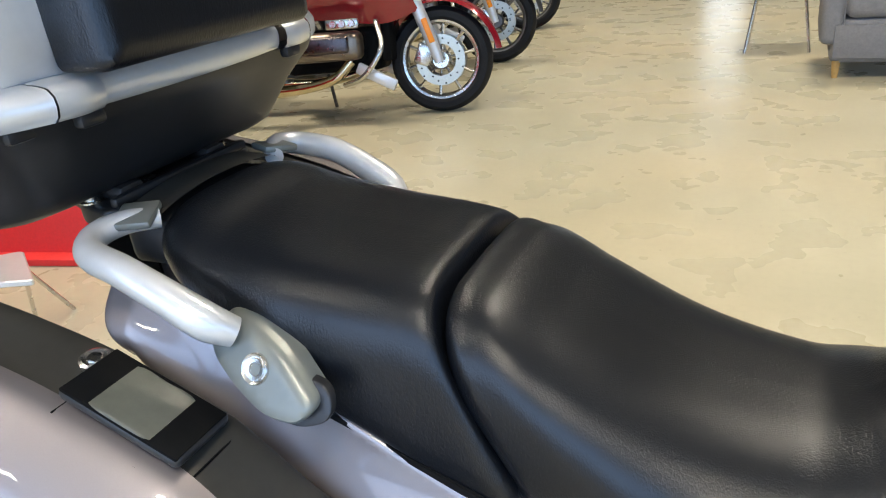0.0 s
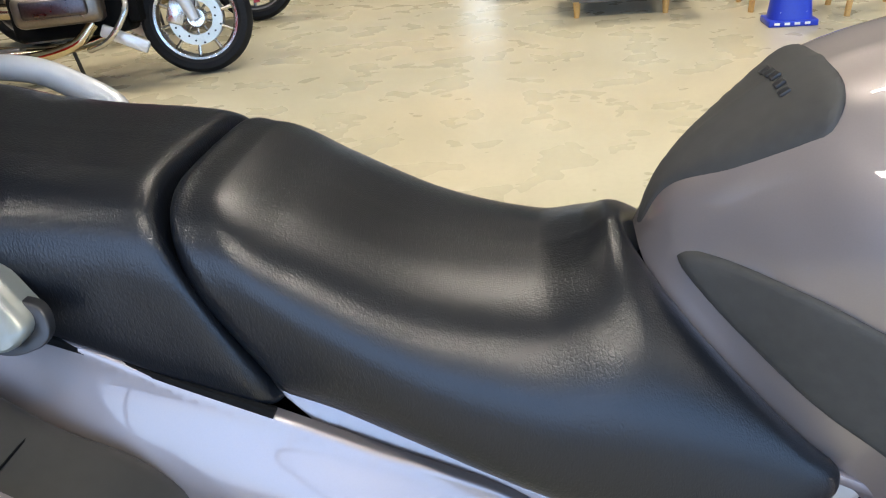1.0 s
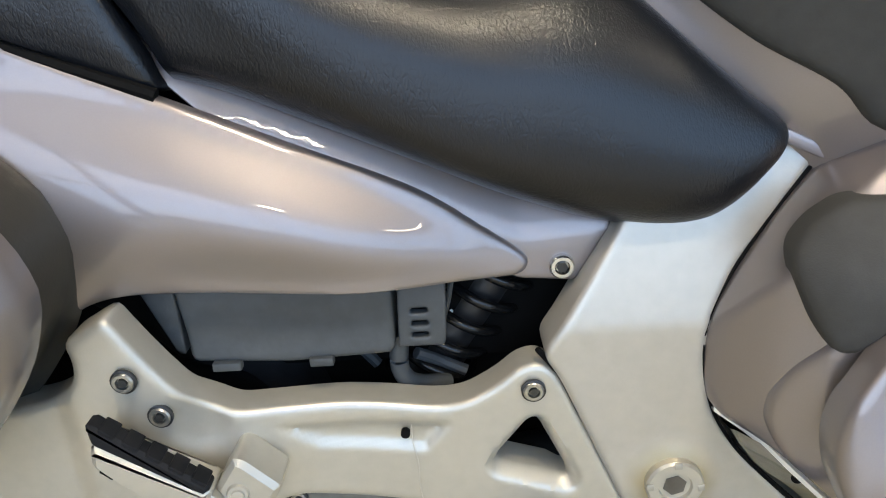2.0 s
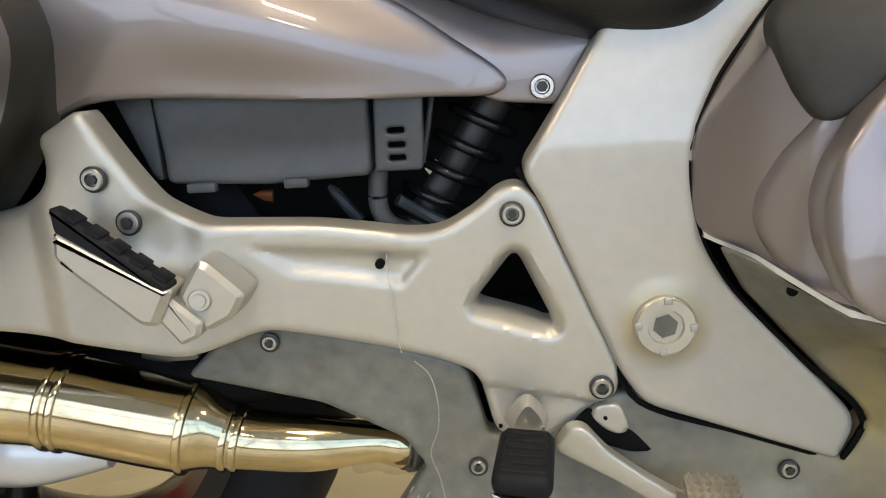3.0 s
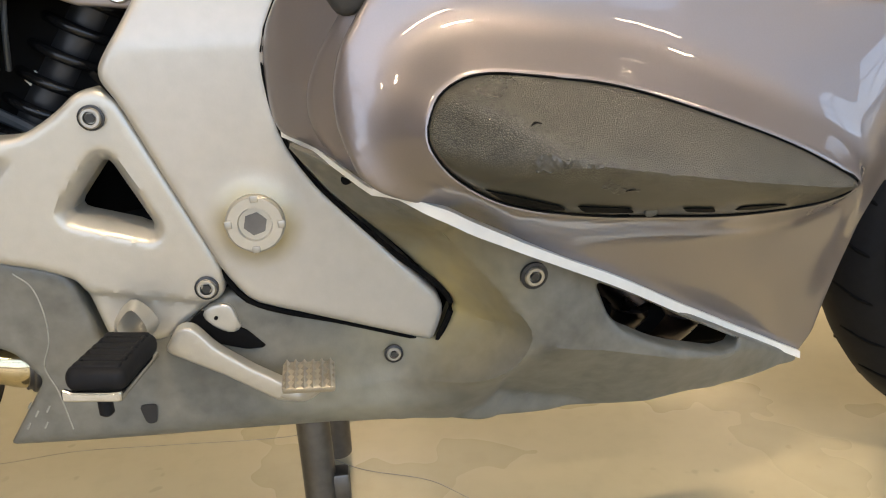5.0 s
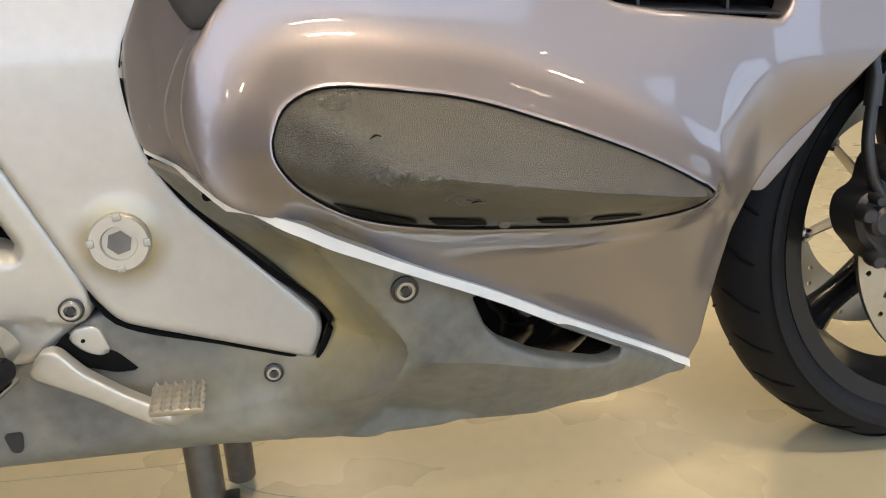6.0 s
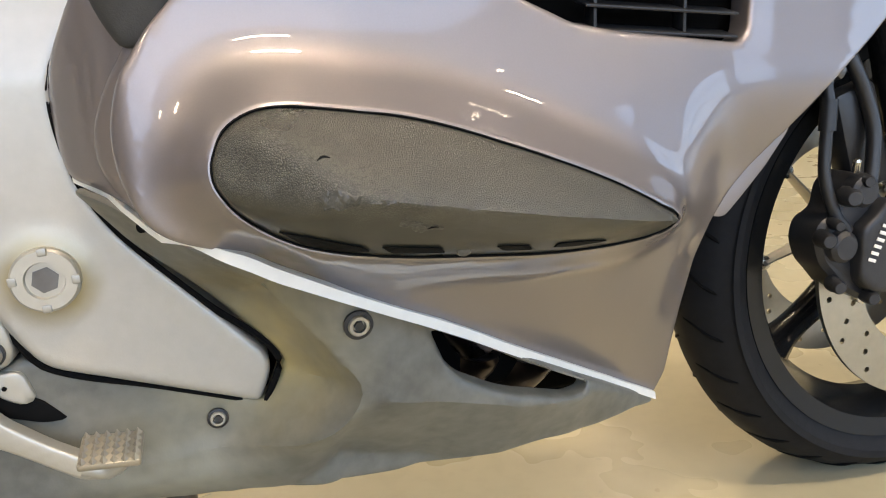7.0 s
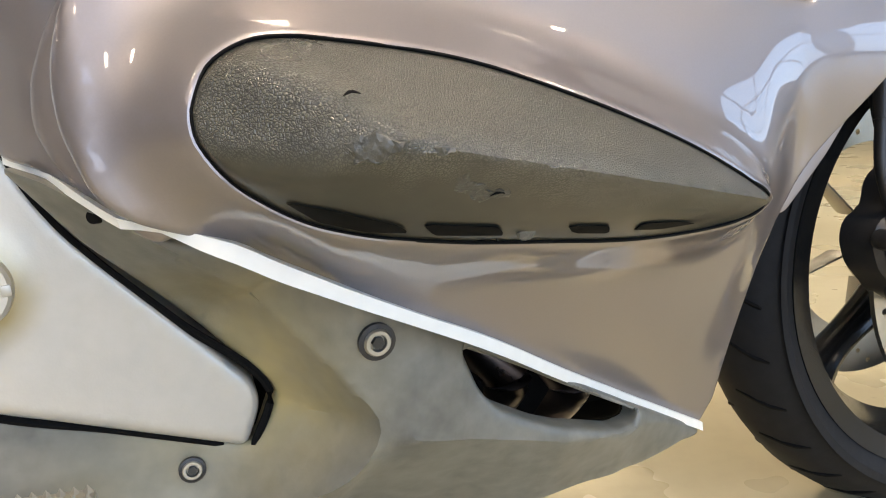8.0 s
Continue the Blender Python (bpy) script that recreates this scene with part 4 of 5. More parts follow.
# oval guard cover
ov_in = oval_line.mean(0) + .997 * (oval_line - oval_line.mean(0))
rear_i, tip_i = int(np.argmin(ov_in[:, 0])), int(np.argmax(ov_in[:, 0]))
walk_up, walk_low = (ov_in[rear_i:tip_i + 1], np.roll(ov_in, -tip_i, 0)[:len(ov_in) - (tip_i - rear_i) + 1]) if rear_i < tip_i else (np.roll(ov_in, -rear_i, 0)[:tip_i - rear_i + 1 + len(ov_in)], ov_in[tip_i:rear_i + 1])
walk_low = walk_low[::-1]
def oval_depth(x, z):
    x, z = np.asarray(x, float), np.asarray(z, float)
    up = np.interp(x, walk_up[:, 0], walk_up[:, 1])
    low = np.interp(x, walk_low[:, 0], walk_low[:, 1])
    ridge = np.clip(.447 - .206 * (x - .187), low + .003, up - .003)
    edge = fairing_depth(x, z) + .0035
    rise = .056 * np.interp(x, [.118, .187, .22, .30, .38, .42], [1, 1, .96, .74, .40, .05])
    ramps = [np.clip((up - z) / (up - ridge), 0, 2), np.clip((z - low) / (ridge - low), 0, 2), np.clip((x - .116) / .071, 0, 3)]
    soft = np.interp(x, [.15, .28], [.05, .022])
    m = np.clip(-soft * np.log(sum(np.exp(-(1 - (1 - np.clip(r, 0, 1)) ** 1.12 + np.maximum(r - 1, 0)) / soft) for r in ramps)), 0, 1)
    return edge - rise * m
slots = [rounded(q, .0012) for q in (
    [(.148, .4265), (.166, .4220), (.193, .4130), (.199, .4085), (.181, .4105), (.161, .4170)], [(.203, .4125), (.237, .4080), (.243, .4025), (.210, .4062)],
    [(.272, .4045), (.294, .4020), (.299, .3968), (.279, .3993)], [(.314, .4010), (.342, .3980), (.354, .3952), (.331, .3948), (.313, .3970)])]
ridge_x = np.linspace(.20, .405, 70)
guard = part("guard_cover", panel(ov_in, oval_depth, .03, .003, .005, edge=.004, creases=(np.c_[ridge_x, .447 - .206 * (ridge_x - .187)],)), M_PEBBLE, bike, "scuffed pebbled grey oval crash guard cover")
for s in slots:
    part("drain_slot", panel(s, lambda x, z: oval_depth(x, z) - .0018, .006, .0, .01, edge=.003), M_GAP, guard)
part("cover_clip", lathe([(.0048, 0), (.004, .0012), (0, .0018)], (.254, float(oval_depth(np.array([.254]), np.array([.4030]))[0]) + .001, .4030), (0, -1, -.4), 16), M_SCUFF, guard)

# scrapes worn into the cover: gouged, shiny patches and two nicks
def scrape(outline, lift):
    return panel(rounded(outline, .0008), lambda x, z: oval_depth(x, z) - lift + .0009 * np.sin(x * 1300 + 3 * np.sin(z * 900)) * np.sin(z * 1500), .002, .0008, .0014, edge=.0016)
for outline in ([(.166, .4475), (.170, .4515), (.1735, .4505), (.178, .4525), (.183, .4485), (.188, .4490), (.187, .4440), (.182, .4430), (.179, .4395), (.174, .4415), (.169, .4400), (.170, .4440)], [(.196, .4455), (.205, .4450), (.206, .4415), (.198, .4420)], [(.208, .4330), (.212, .4350), (.214, .4310), (.222, .4290), (.2215, .4265), (.232, .4265), (.235, .4225), (.226, .4225), (.221, .4205), (.215, .4260), (.209, .4270)]):
    part("scrape", scrape(outline, .0004), M_SCUFF, guard)
for nx, nz, nl in ((.173, .4655, .0035), (.228, .4245, .0028)):
    part("nick", tube([(q, float(oval_depth(np.array([q]), np.array([nz + k]))[0]) - .0004, nz + k) for q, k in ((nx - nl, -.0006), (nx, .0008), (nx + nl, 0))], [.0002, .0007, .0002], 6, 12), M_GAP, guard)

# pannier with its black inner band and latch
pan_line = spl([(-1.00, .86), (-.86, .846), (-.774, .830), (-.705, .812), (-.590, .768), (-.555, .742), (-.505, .703), (-.455, .678), (-.417, .642), (-.403, .605), (-.408, .578), (-.424, .545), (-.47, .49), (-.56, .42), (-.75, .36), (-.96, .38), (-1.08, .55), (-1.08, .78)], 150, True)
def pan_depth(x, z):
    d, _ = dist_to(pan_line, np.c_[x, z])
    return -.243 - .10 * (1 - np.exp(-d / .05))
pan_geo = panel(pan_line, pan_depth, .012, .006, .014)
inner = pan_line.mean(0) + .975 * (pan_line - pan_line.mean(0))
band = loft([[(p[0], -.246, p[1]) for p in inner], [(p[0], -.195, p[1] + .004) for p in inner], [(p[0], -.160, p[1] + .006) for p in inner], [(p[0], -.150, p[1] - .01) for p in inner]], 12, 160, closed=True)
band_top = inner[inner[:, 1] > .60]
band_top = band_top[np.argsort(band_top[:, 0])]
band_z = lambda x: float(np.interp(x, band_top[:, 0], band_top[:, 1])) + .0055
lid_top = rounded([(-.056, -.032), (-.056, .0235), (-.02, .0260), (.0, .0235), (.02, .0260), (.056, .0225), (.056, -.032)], .007)
for far in (False, True):
    lift = Matrix.Translation((0, 0, .04 if far else 0))
    pannier = part("pannier", moved(pan_geo, lift), M_PAINT, bike, "rounded mauve-silver pannier with a black inner band", flip=far)
    part("black_band", moved(band, lift), M_BAND, pannier, "black plastic pannier band", flip=far)
    part("pannier_seal", tube([(p[0], -.2435, p[1] + .001) for p in np.vstack([inner[::3], inner[:1]])], .0028, 6, 200), M_GAP, pannier, flip=far)
    for sx in (-.522, -.578, -.694):
        part("band_joint", tube([(sx, y, band_z(sx) - .0005) for y in (-.242, -.22, -.195, -.170)], .0011, 5), M_GAP, pannier, flip=far)
    lm = pose(-.636, -.200, .7985, 0, 22.5, 0)
    latch = part("latch_frame", moved(bar((.122, .064, .013), (0, -.002, 0), .006, segs=3), lm), M_BLACK, pannier, flip=far)
    part("latch_gap", moved(bar((.117, .061, .004), (.0, -.003, .0048), .0015), lm), M_GAP, latch, flip=far)
    cap_lid = panel(lid_top, lambda x, y: -.0072 - .0016 * np.cos(x * 60) + 0 * y, .006, .0022, .006)
    part("latch_lid", moved(([(x, z - .001, -y) for x, y, z in cap_lid[0]], cap_lid[1]), lm), M_LID, latch, "grey-green latch lid", flip=far)
    lock = part("lock", lathe([(.0, .0045), (.0062, .0045), (.0068, .0035), (.0105, .0045), (.0135, .003), (.0138, -.006)], (-.705, -.183, band_z(-.705) + .006), (.2, -.12, 1), 28), M_STEEL, pannier, "chrome pannier lock", flip=far)
    part("key_slot", moved(bar((.0085, .0016, .001), (-.705, -.181, band_z(-.705) + .0106), .0003, (0, 0, 30)), Matrix()), M_GAP, lock, flip=far)

# top box on its carrier
def box_section(y, grow):
    g = 1 - grow
    k = .05 * (1 - g)
    b = .82 * y
    return [(-.79 - k, b, .930), (-.766 - k, b, .930), (-.750 - k, b, .938), (-.720 - k, .91 * y, .984), (-.699 - k, y, 1.014), (-.694 - k, y, 1.030), (-.80, y, 1.034),
            (-1.10, y, 1.034), (-1.12, y, .99), (-1.05, b, .930)]
box = part("top_box", loft([box_section(y, g) for y, g in ((-.228, 1.6), (-.220, .6), (-.192, .05), (-.10, -.06), (0, -.1), (.10, -.06), (.200, .0), (.216, .5), (.222, 1.6))], 60, 70, closed=True), M_BLACK, bike, "black and silver top box with a padded backrest")
def band_section(y, back):
    return [(-.688 - back, y, 1.0235), (-.678 - back, y, 1.0255), (-.674 - back, y, 1.034), (-.675 - back, y, 1.045), (-.684 - back, y, 1.051 + .004 * max(0, 1 - (y / .12) ** 2)), (-.76 - back, y, 1.053), (-.76 - back, y, 1.022)]
part("silver_band", loft([band_section(y, b) for y, b in ((-.122, .006), (-.07, .0), (0, -.003), (.07, 0), (.121, .006))], 30, 44, closed=True), M_SILVER, box)
for y0, y1, b0, b1 in ((-.245, -.172, .040, -.004), (-.170, -.124, -.004, -.003), (.123, .168, -.003, -.002), (.170, .240, -.002, .040)):
    part("lid_clip", loft([band_section(y0, b0), band_section((y0 + y1) / 2, (b0 + b1) / 2 - .004), band_section(y1, b1)], 14, 30, closed=True), M_SILVER, box)
    part("clip_buckle", bar((.012, .026, .012), (-.684 - (b0 + b1) / 2, (y1 if y1 < 0 else y0 + .03) - .014, 1.019), .004), M_BLACK, box)
def lid_section(y, back):
    return [(-.705 - back, y, 1.05), (-.692 - back, y, 1.09), (-.72 - back, y, 1.22), (-.80, y, 1.30), (-1.0, y, 1.31), (-1.12, y, 1.2), (-1.12, y, 1.05)]
part("lid", loft([lid_section(y, b) for y, b in ((-.232, .09), (-.220, .03), (-.18, .0), (.18, 0), (.220, .03), (.232, .09))], 40, 50, closed=True), M_SILVER, box)
part("backrest", panel(rounded([(-.148, 1.055, .010), (-.08, 1.055), (.08, 1.055), (.120, 1.053, .010), (.160, 1.25), (-.140, 1.25)], .018), lambda y, z: -.668 + .10 * (z - 1.05), .04, .016, .012), M_SEAT, box)
rest = [o for o in box.children if o.name.startswith("backrest")][0]
for v in rest.data.vertices:
    v.co = (-(v.co.y + .655) - .655 + .012, v.co.x, v.co.z)
rest.data.flip_normals()
carrier = part("carrier", panel(rounded([(-1.05, -.04), (-.84, -.05), (-.79, -.088), (-.735, -.104), (-.722, 0), (-.735, .110), (-.80, .112), (-1.05, .10)], .02), lambda x, y: -.922 + 0 * x, .016, .006, .02), M_BLACK, bike)
for v in carrier.data.vertices:
    v.co = (v.co.x, v.co.z, -v.co.y)
for bx, by in ((-.757, -.028), (-.766, .088), (-.775, -.085)):
    part("carrier_bolt", lathe([(.011, 0), (.011, .0015), (.0075, .002), (.0075, .006), (.003, .0065), (0, .005)], (bx, by, .922), (0, 0, 1), 18), M_STEEL, carrier)
for by in (-.062, .060):
    part("carrier_rib", bar((.045, .030, .014), (-.765, by, .928), .005), M_BLACK, carrier)
part("carrier_block", bar((.20, .16, .030), (-.90, .0, .934), .006), M_BLACK, carrier)
part("carrier_lip", bar((.010, .19, .010), (-.736, 0, .926), .003), M_BLACK, carrier)
part("tail_cover", loft([[(-.690, -.096, .905), (-.688, -.084, .918), (-.692, 0, .925), (-.688, .084, .918), (-.690, .096, .905)], [(-.728, -.092, .908), (-.726, -.082, .922), (-.728, 0, .929), (-.726, .082, .922), (-.728, .092, .908)]], 6, 30), M_BAND, bike)
part("tail_deck", bar((.06, .17, .05), (-.715, 0, .885), .01), M_BLACK, bike)

# grab rails with their end covers
for far in (False, True):
    rail = part("grab_rail", tube([(-.690, -.088, .914), (-.708, -.112, .917), (-.716, -.138, .914), (-.702, -.158, .908), (-.661, -.165, .899), (-.62, -.164, .879), (-.59, -.160, .860), (-.575, -.148, .846)],
                                  [.010, .011, .012, .0135, .0140, .0150, .0160, .013], 20, 60), M_SILVER, bike, "silver painted grab rail", flip=far)
    end_line = rounded([(-.588, .857, .008), (-.604, .845, .008), (-.598, .825), (-.571, .805), (-.537, .788), (-.505, .787, .012), (-.491, .802, .012), (-.527, .834), (-.562, .852)], .014)
    part("rail_end", panel(end_line, lambda x, z: -.160 + .55 * (z - .82) - .003 * np.cos((x + .547) * 18), .020, .0085, .0045), M_RAILCAP, rail, "satin silver rail end cap", flip=far)
    part("rail_base", bar((.036, .040, .008), (-.700, -.104, .921), .003, (10, 0, 25)), M_RAILCAP, rail, flip=far)
    if not far:
        part("rail_screw", lathe([(.0, .0015), (.0045, .0015), (.0055, .0035), (.0085, .0038), (.0092, .002), (.0105, .002), (.0128, .0035), (.0135, .001), (.0135, -.004)], (-.5495, -.1595, .8225), (0, -.88, .47), 28), M_STEEL, rail, "chrome recessed screw")
part("rail_gasket", panel(rounded([(-.605, .835), (-.60, .815), (-.545, .784), (-.512, .778), (-.482, .788), (-.488, .812), (-.54, .82)], .012), lambda x, z: -.148 + .5 * (z - .82), .006, .002, .008), M_BLACK, bike)

# wheels
def wheel(ax, az, R, width, rim, parent, spokes, turn, yc=0):
    w2 = width / 2
    prof = [(rim, -w2 * .72), (rim + .012, -w2 * .90), (rim + .03, -w2), (R - .040, -w2 * .98), (R - .020, -w2 * .80), (R - .007, -w2 * .48), (R - .001, -w2 * .18), (R - .001, w2 * .18), (R - .007, w2 * .48), (R - .020, w2 * .80), (R - .040, w2 * .98), (rim + .03, w2), (rim + .012, w2 * .90), (rim, w2 * .72)]
    part("tyre", lathe(prof, (ax, yc, az), (0, -1, 0), 96), M_RUBBER, parent, "black treaded tyre")
    for k in range(30):
        a = 2 * math.pi * k / 30
        for s in (-1, 1):
            c = []
            for f, rr, w in ((0, R - .0022, .15), (.02, R - .0058, .40), (.045, R - .0120, .62), (.062, R - .0210, .78)):
                b = a + f * 1.3 / R * .32 + (s > 0) * .1
                c.append((ax + rr * math.cos(b), yc + s * w2 * w, az + rr * math.sin(b)))
            part("tread_groove", tube(c, .0022, 5, 8), M_GAP, parent)
    rm = part("rim", lathe([(rim - .030, -w2 * .45), (rim - .016, -w2 * .78), (rim + .006, -w2 * .84), (rim + .007, -w2 * .66), (rim - .010, -w2 * .5), (rim - .020, 0), (rim - .010, w2 * .5), (rim + .007, w2 * .66), (rim + .006, w2 * .84), (rim - .016, w2 * .78), (rim - .030, w2 * .45), (rim - .040, 0), (rim - .030, -w2 * .45)], (ax, yc, az), (0, -1, 0), 96), M_GLOSSBLACK, parent)
    c = Vector((ax, yc, az))
    for k in range(spokes):
        a = 2 * math.pi * k / spokes + turn
        d = Vector((math.cos(a), 0, math.sin(a)))
        part("spoke", tube([c + d * .05, c + d * .12, c + d * (rim - .06), c + d * (rim - .02)], [.030, .021, .021, .034], 12, up=(0, 1, 0), flat=.7), M_GLOSSBLACK, rm)
    part("hub", lathe([(.02, -.06), (.055, -.06), (.06, -.04), (.06, .04), (.055, .06), (.02, .06)], (ax, yc, az), (0, -1, 0), 32), M_GLOSSBLACK, rm)


rear_wheel = part("rear_wheel", lathe([(.0, -.07), (.03, -.07), (.03, .07), (0, .07)], (-.575, 0, .32), (0, -1, 0), 24), M_DARKSTEEL, bike, "rear wheel with a black rim")
wheel(-.575, .32, .32, .165, .222, rear_wheel, 3, .2)
FX, FZ = .879, .285
front_wheel = part("front_wheel", lathe([(.0, -.09), (.018, -.09), (.018, .09), (0, .09)], (FX, 0, FZ), (0, -1, 0), 24), M_DARKSTEEL, bike, "front wheel with a gloss black rim")
wheel(FX, FZ, .290, .12, .228, front_wheel, 3, 3.77)


def brake_disc(parent, at, r):
    """A drilled brake disc: a ring plate with holes through it, a lighter carrier with rivets."""
    outer = np.array([(at[0] + r * math.cos(a), at[2] + r * math.sin(a)) for a in np.linspace(0, 2 * math.pi, 90, endpoint=False)])
    hole = lambda q, b, s: np.array([(at[0] + q * math.cos(b) + s * math.cos(a), at[2] + q * math.sin(b) + s * math.sin(a)) for a in np.linspace(0, 2 * math.pi, 7, endpoint=False)])
    ring = np.array([(at[0] + .68 * r * math.cos(a), at[2] + .68 * r * math.sin(a)) for a in np.linspace(0, 2 * math.pi, 60, endpoint=False)])
    holes = [ring] + [hole(r * (.76 + .085 * (k % 3)), 2 * math.pi * k / 54, .0038) for k in range(54)]
    d = part("brake_disc", panel(outer, lambda x, z: at[1] + 0 * x, .005, 0, .02, holes, edge=.0035), M_DISC, parent, "drilled steel brake disc")
    for k in range(6):
        a = 2 * math.pi * k / 6 + .3
        part("carrier_arm", tube([(at[0] + .05 * math.cos(a), at[1], at[2] + .05 * math.sin(a)), (at[0] + .7 * r * math.cos(a), at[1] - .002, at[2] + .7 * r * math.sin(a))], [.014, .010], 10, up=(0, 1, 0), flat=.3), M_CAST, d)
        part("rivet", lathe([(.009, 0), (.009, .004), (.004, .005), (.004, .002), (0, .002)], (at[0] + .7 * r * math.cos(a), at[1] - .002, at[2] + .7 * r * math.sin(a)), segs=16), M_STEEL, d)
    return d


brake_disc(front_wheel, (FX, -.080, FZ), .168)
brake_disc(front_wheel, (FX, .075, FZ), .168)

# front brake caliper, fork, hoses and mudguard edge
caliper = part("brake_caliper", ext(rounded([(.676, .322), (.680, .342), (.700, .352), (.704, .378), (.722, .392), (.745, .372), (.775, .345), (.800, .31), (.79, .27), (.765, .258), (.742, .254), (.712, .270), (.700, .284), (.684, .300)], .008), "y", -.112, -.066, .005), M_CALIPER, bike, "dark grey brake caliper with pale bars of lettering")
part("caliper_face", panel(rounded([(.716, .336), (.732, .348), (.748, .366), (.80, .33), (.80, .285), (.768, .264), (.735, .268), (.718, .284), (.718, .31)], .008), lambda x, z: -.128 + 0 * x, .02, .005, .005), M_CALIPER, caliper)
part("caliper_lobe", lathe([(.0, .012), (.012, .012), (.016, .008), (.017, -.006)], (.702, -.112, .318), segs=24), M_CALIPER, caliper)
part("caliper_lobe", lathe([(.0, .012), (.012, .012), (.016, .008), (.017, -.006)], (.722, -.112, .372), segs=24), M_CALIPER, caliper)
part("caliper_bridge", bar((.05, .03, .016), (.708, -.098, .298), .004, (0, 38, 0)), M_CALIPER, caliper)
for cx, cz, cr in ((.708, .368, .009), (.682, .328, .008), (.693, .342, .0055), (.699, .279, .007), (.724, .383, .006), (.742, .262, .007)):
    nut = part("caliper_bolt", lathe([(cr * 1.15, -.003), (cr * 1.15, .004), (cr, .006), (cr, .015), (cr * .75, .018), (0, .018)], (cx, -.112, cz), (-.35, -1, 0), 16), M_CALIPER, caliper)
for k in range(6):
    part("letter_bar", bar((.0095, .001, .0034), (.728 + .0028 * k, -.1292, .304 + .0066 * k), .0003, (0, 20, 0)), M_WHITE, caliper)
part("bleed_nipple", lathe([(.004, 0), (.004, .012), (.002, .014), (0, .014)], (.716, -.112, .392), (-.3, -.4, 1), 12), M_STEEL, caliper)
part("fork_bracket", bar((.05, .03, .11), (.748, -.075, .42), .008, (0, -18, 0)), M_BLACK, bike)
part("fork_leg", tube([(.84, -.085, .29), (.80, -.085, .44), (.735, -.085, .66)], .024, 18), M_GLOSSBLACK, bike)
part("fork_foot", tube([(.845, -.09, .275), (.82, -.088, .38)], [.03, .028], 16), M_BLACK, bike)
part("brake_hose", tube([(.700, -.085, .52), (.690, -.095, .477), (.690, -.10, .455), (.687, -.102, .422), (.686, -.105, .388), (.697, -.110, .350), (.712, -.112, .332)], .0060, 10, 60), M_BLACK, bike)
part("brake_hose", tube([(.712, -.08, .53), (.723, -.09, .497), (.738, -.095, .463), (.746, -.10, .429), (.743, -.105, .394), (.736, -.11, .372)], .0072, 10, 60), M_BLACK, bike)
part("hose_sleeve", tube([(.690, -.0995, .462), (.688, -.1015, .432)], .0082, 10), M_BLACK, bike)
part("hose_joint", bar((.03, .02, .014), (.697, -.088, .492), .004, (0, 30, 0)), M_DARKSTEEL, bike)
part("reflector", bar((.018, .004, .022), (.746, -.086, .452), .003, (0, 20, 0)), M_AMBER, bike)
guard_path = [(FX + .318 * math.cos(a), FZ + .318 * math.sin(a)) for a in np.linspace(1.75, 2.72, 24)]
V, F = [], []
for i, (gx, gz) in enumerate(guard_path):
    for y in (-.078, -.070, .070, .078):
        rr = .955 if abs(y) > .075 else 1.0
        V.append((FX + (gx - FX) * rr, y, FZ + (gz - FZ) * rr))
for i in range(len(guard_path) - 1):
    for k in range(3):
        a = 4 * i + k
        F.append((a, a + 1, a + 5, a + 4))
part("front_mudguard", (V, F), M_PAINT, bike, "mauve-silver front mudguard")
inner_fair = rounded([(.550, .366), (.567, .383), (.592, .410), (.616, .442), (.610, .452), (.58, .43), (.55, .405), (.525, .37)], .006)
part("fairing_return", panel(inner_fair, lambda x, z: -.135 + 0 * x, .004, .001, .012), M_PAINT, bike)

# exhaust: silencer front with weld rings and its pipe
pipe = part("exhaust_pipe", tube([(-.190, -.096, .262), (-.205, -.104, .264), (-.225, -.110, .270), (-.280, -.122, .276), (-.335, -.127, .284), (-.352, -.129, .291), (-.366, -.130, .297), (-.38, -.131, .301), (-.47, -.134, .324), (-.50, -.135, .330), (-.62, -.142, .352), (-1.0, -.17, .43)],
                                 [.0185, .0205, .0180, .0235, .0255, .030, .0365, .0385, .0385, .0385, .046, .052], 32, 140), M_EXHAUST, bike, "polished stainless exhaust with a golden tint")
def weld_ring(at, axis, r, w=.0022):
    return lathe([(r + w * math.cos(a), w * 1.6 * math.sin(a)) for a in np.linspace(0, 2 * math.pi, 9)], at, axis, 36)
for at, r in (((-.468, -.134, .3235), .0385), ((-.478, -.1343, .3255), .0385), ((-.372, -.1303, .299), .0382), ((-.343, -.128, .287), .0272), ((-.335, -.127, .284), .0258)):
    part("weld_ring", weld_ring(at, (-.97, -.03, .235), r), M_EXHAUST, pipe)
part("pipe_clamp", tube([(-.186, -.094, .261), (-.206, -.105, .2645)], .0225, 20), M_DARKSTEEL, pipe)
part("clamp_ring", weld_ring((-.200, -.102, .2635), (-.85, -.5, .1), .0225, .003), M_DARKSTEEL, pipe)

# rear drive and inner fender
part("drive_case", tube([(-.62, -.05, .26), (-.54, -.085, .258), (-.47, -.085, .252)], [.05, .035, .014], 20), M_SILVER, bike)
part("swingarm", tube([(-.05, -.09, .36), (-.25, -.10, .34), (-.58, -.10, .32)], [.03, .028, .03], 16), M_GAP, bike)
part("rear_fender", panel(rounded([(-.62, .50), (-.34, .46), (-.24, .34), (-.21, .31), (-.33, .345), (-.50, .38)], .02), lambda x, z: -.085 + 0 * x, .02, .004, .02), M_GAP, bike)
part("hanger_plate", bar((.05, .012, .03), (-.385, -.115, .362), .004, (0, 15, 0)), M_DARKSTEEL, bike)
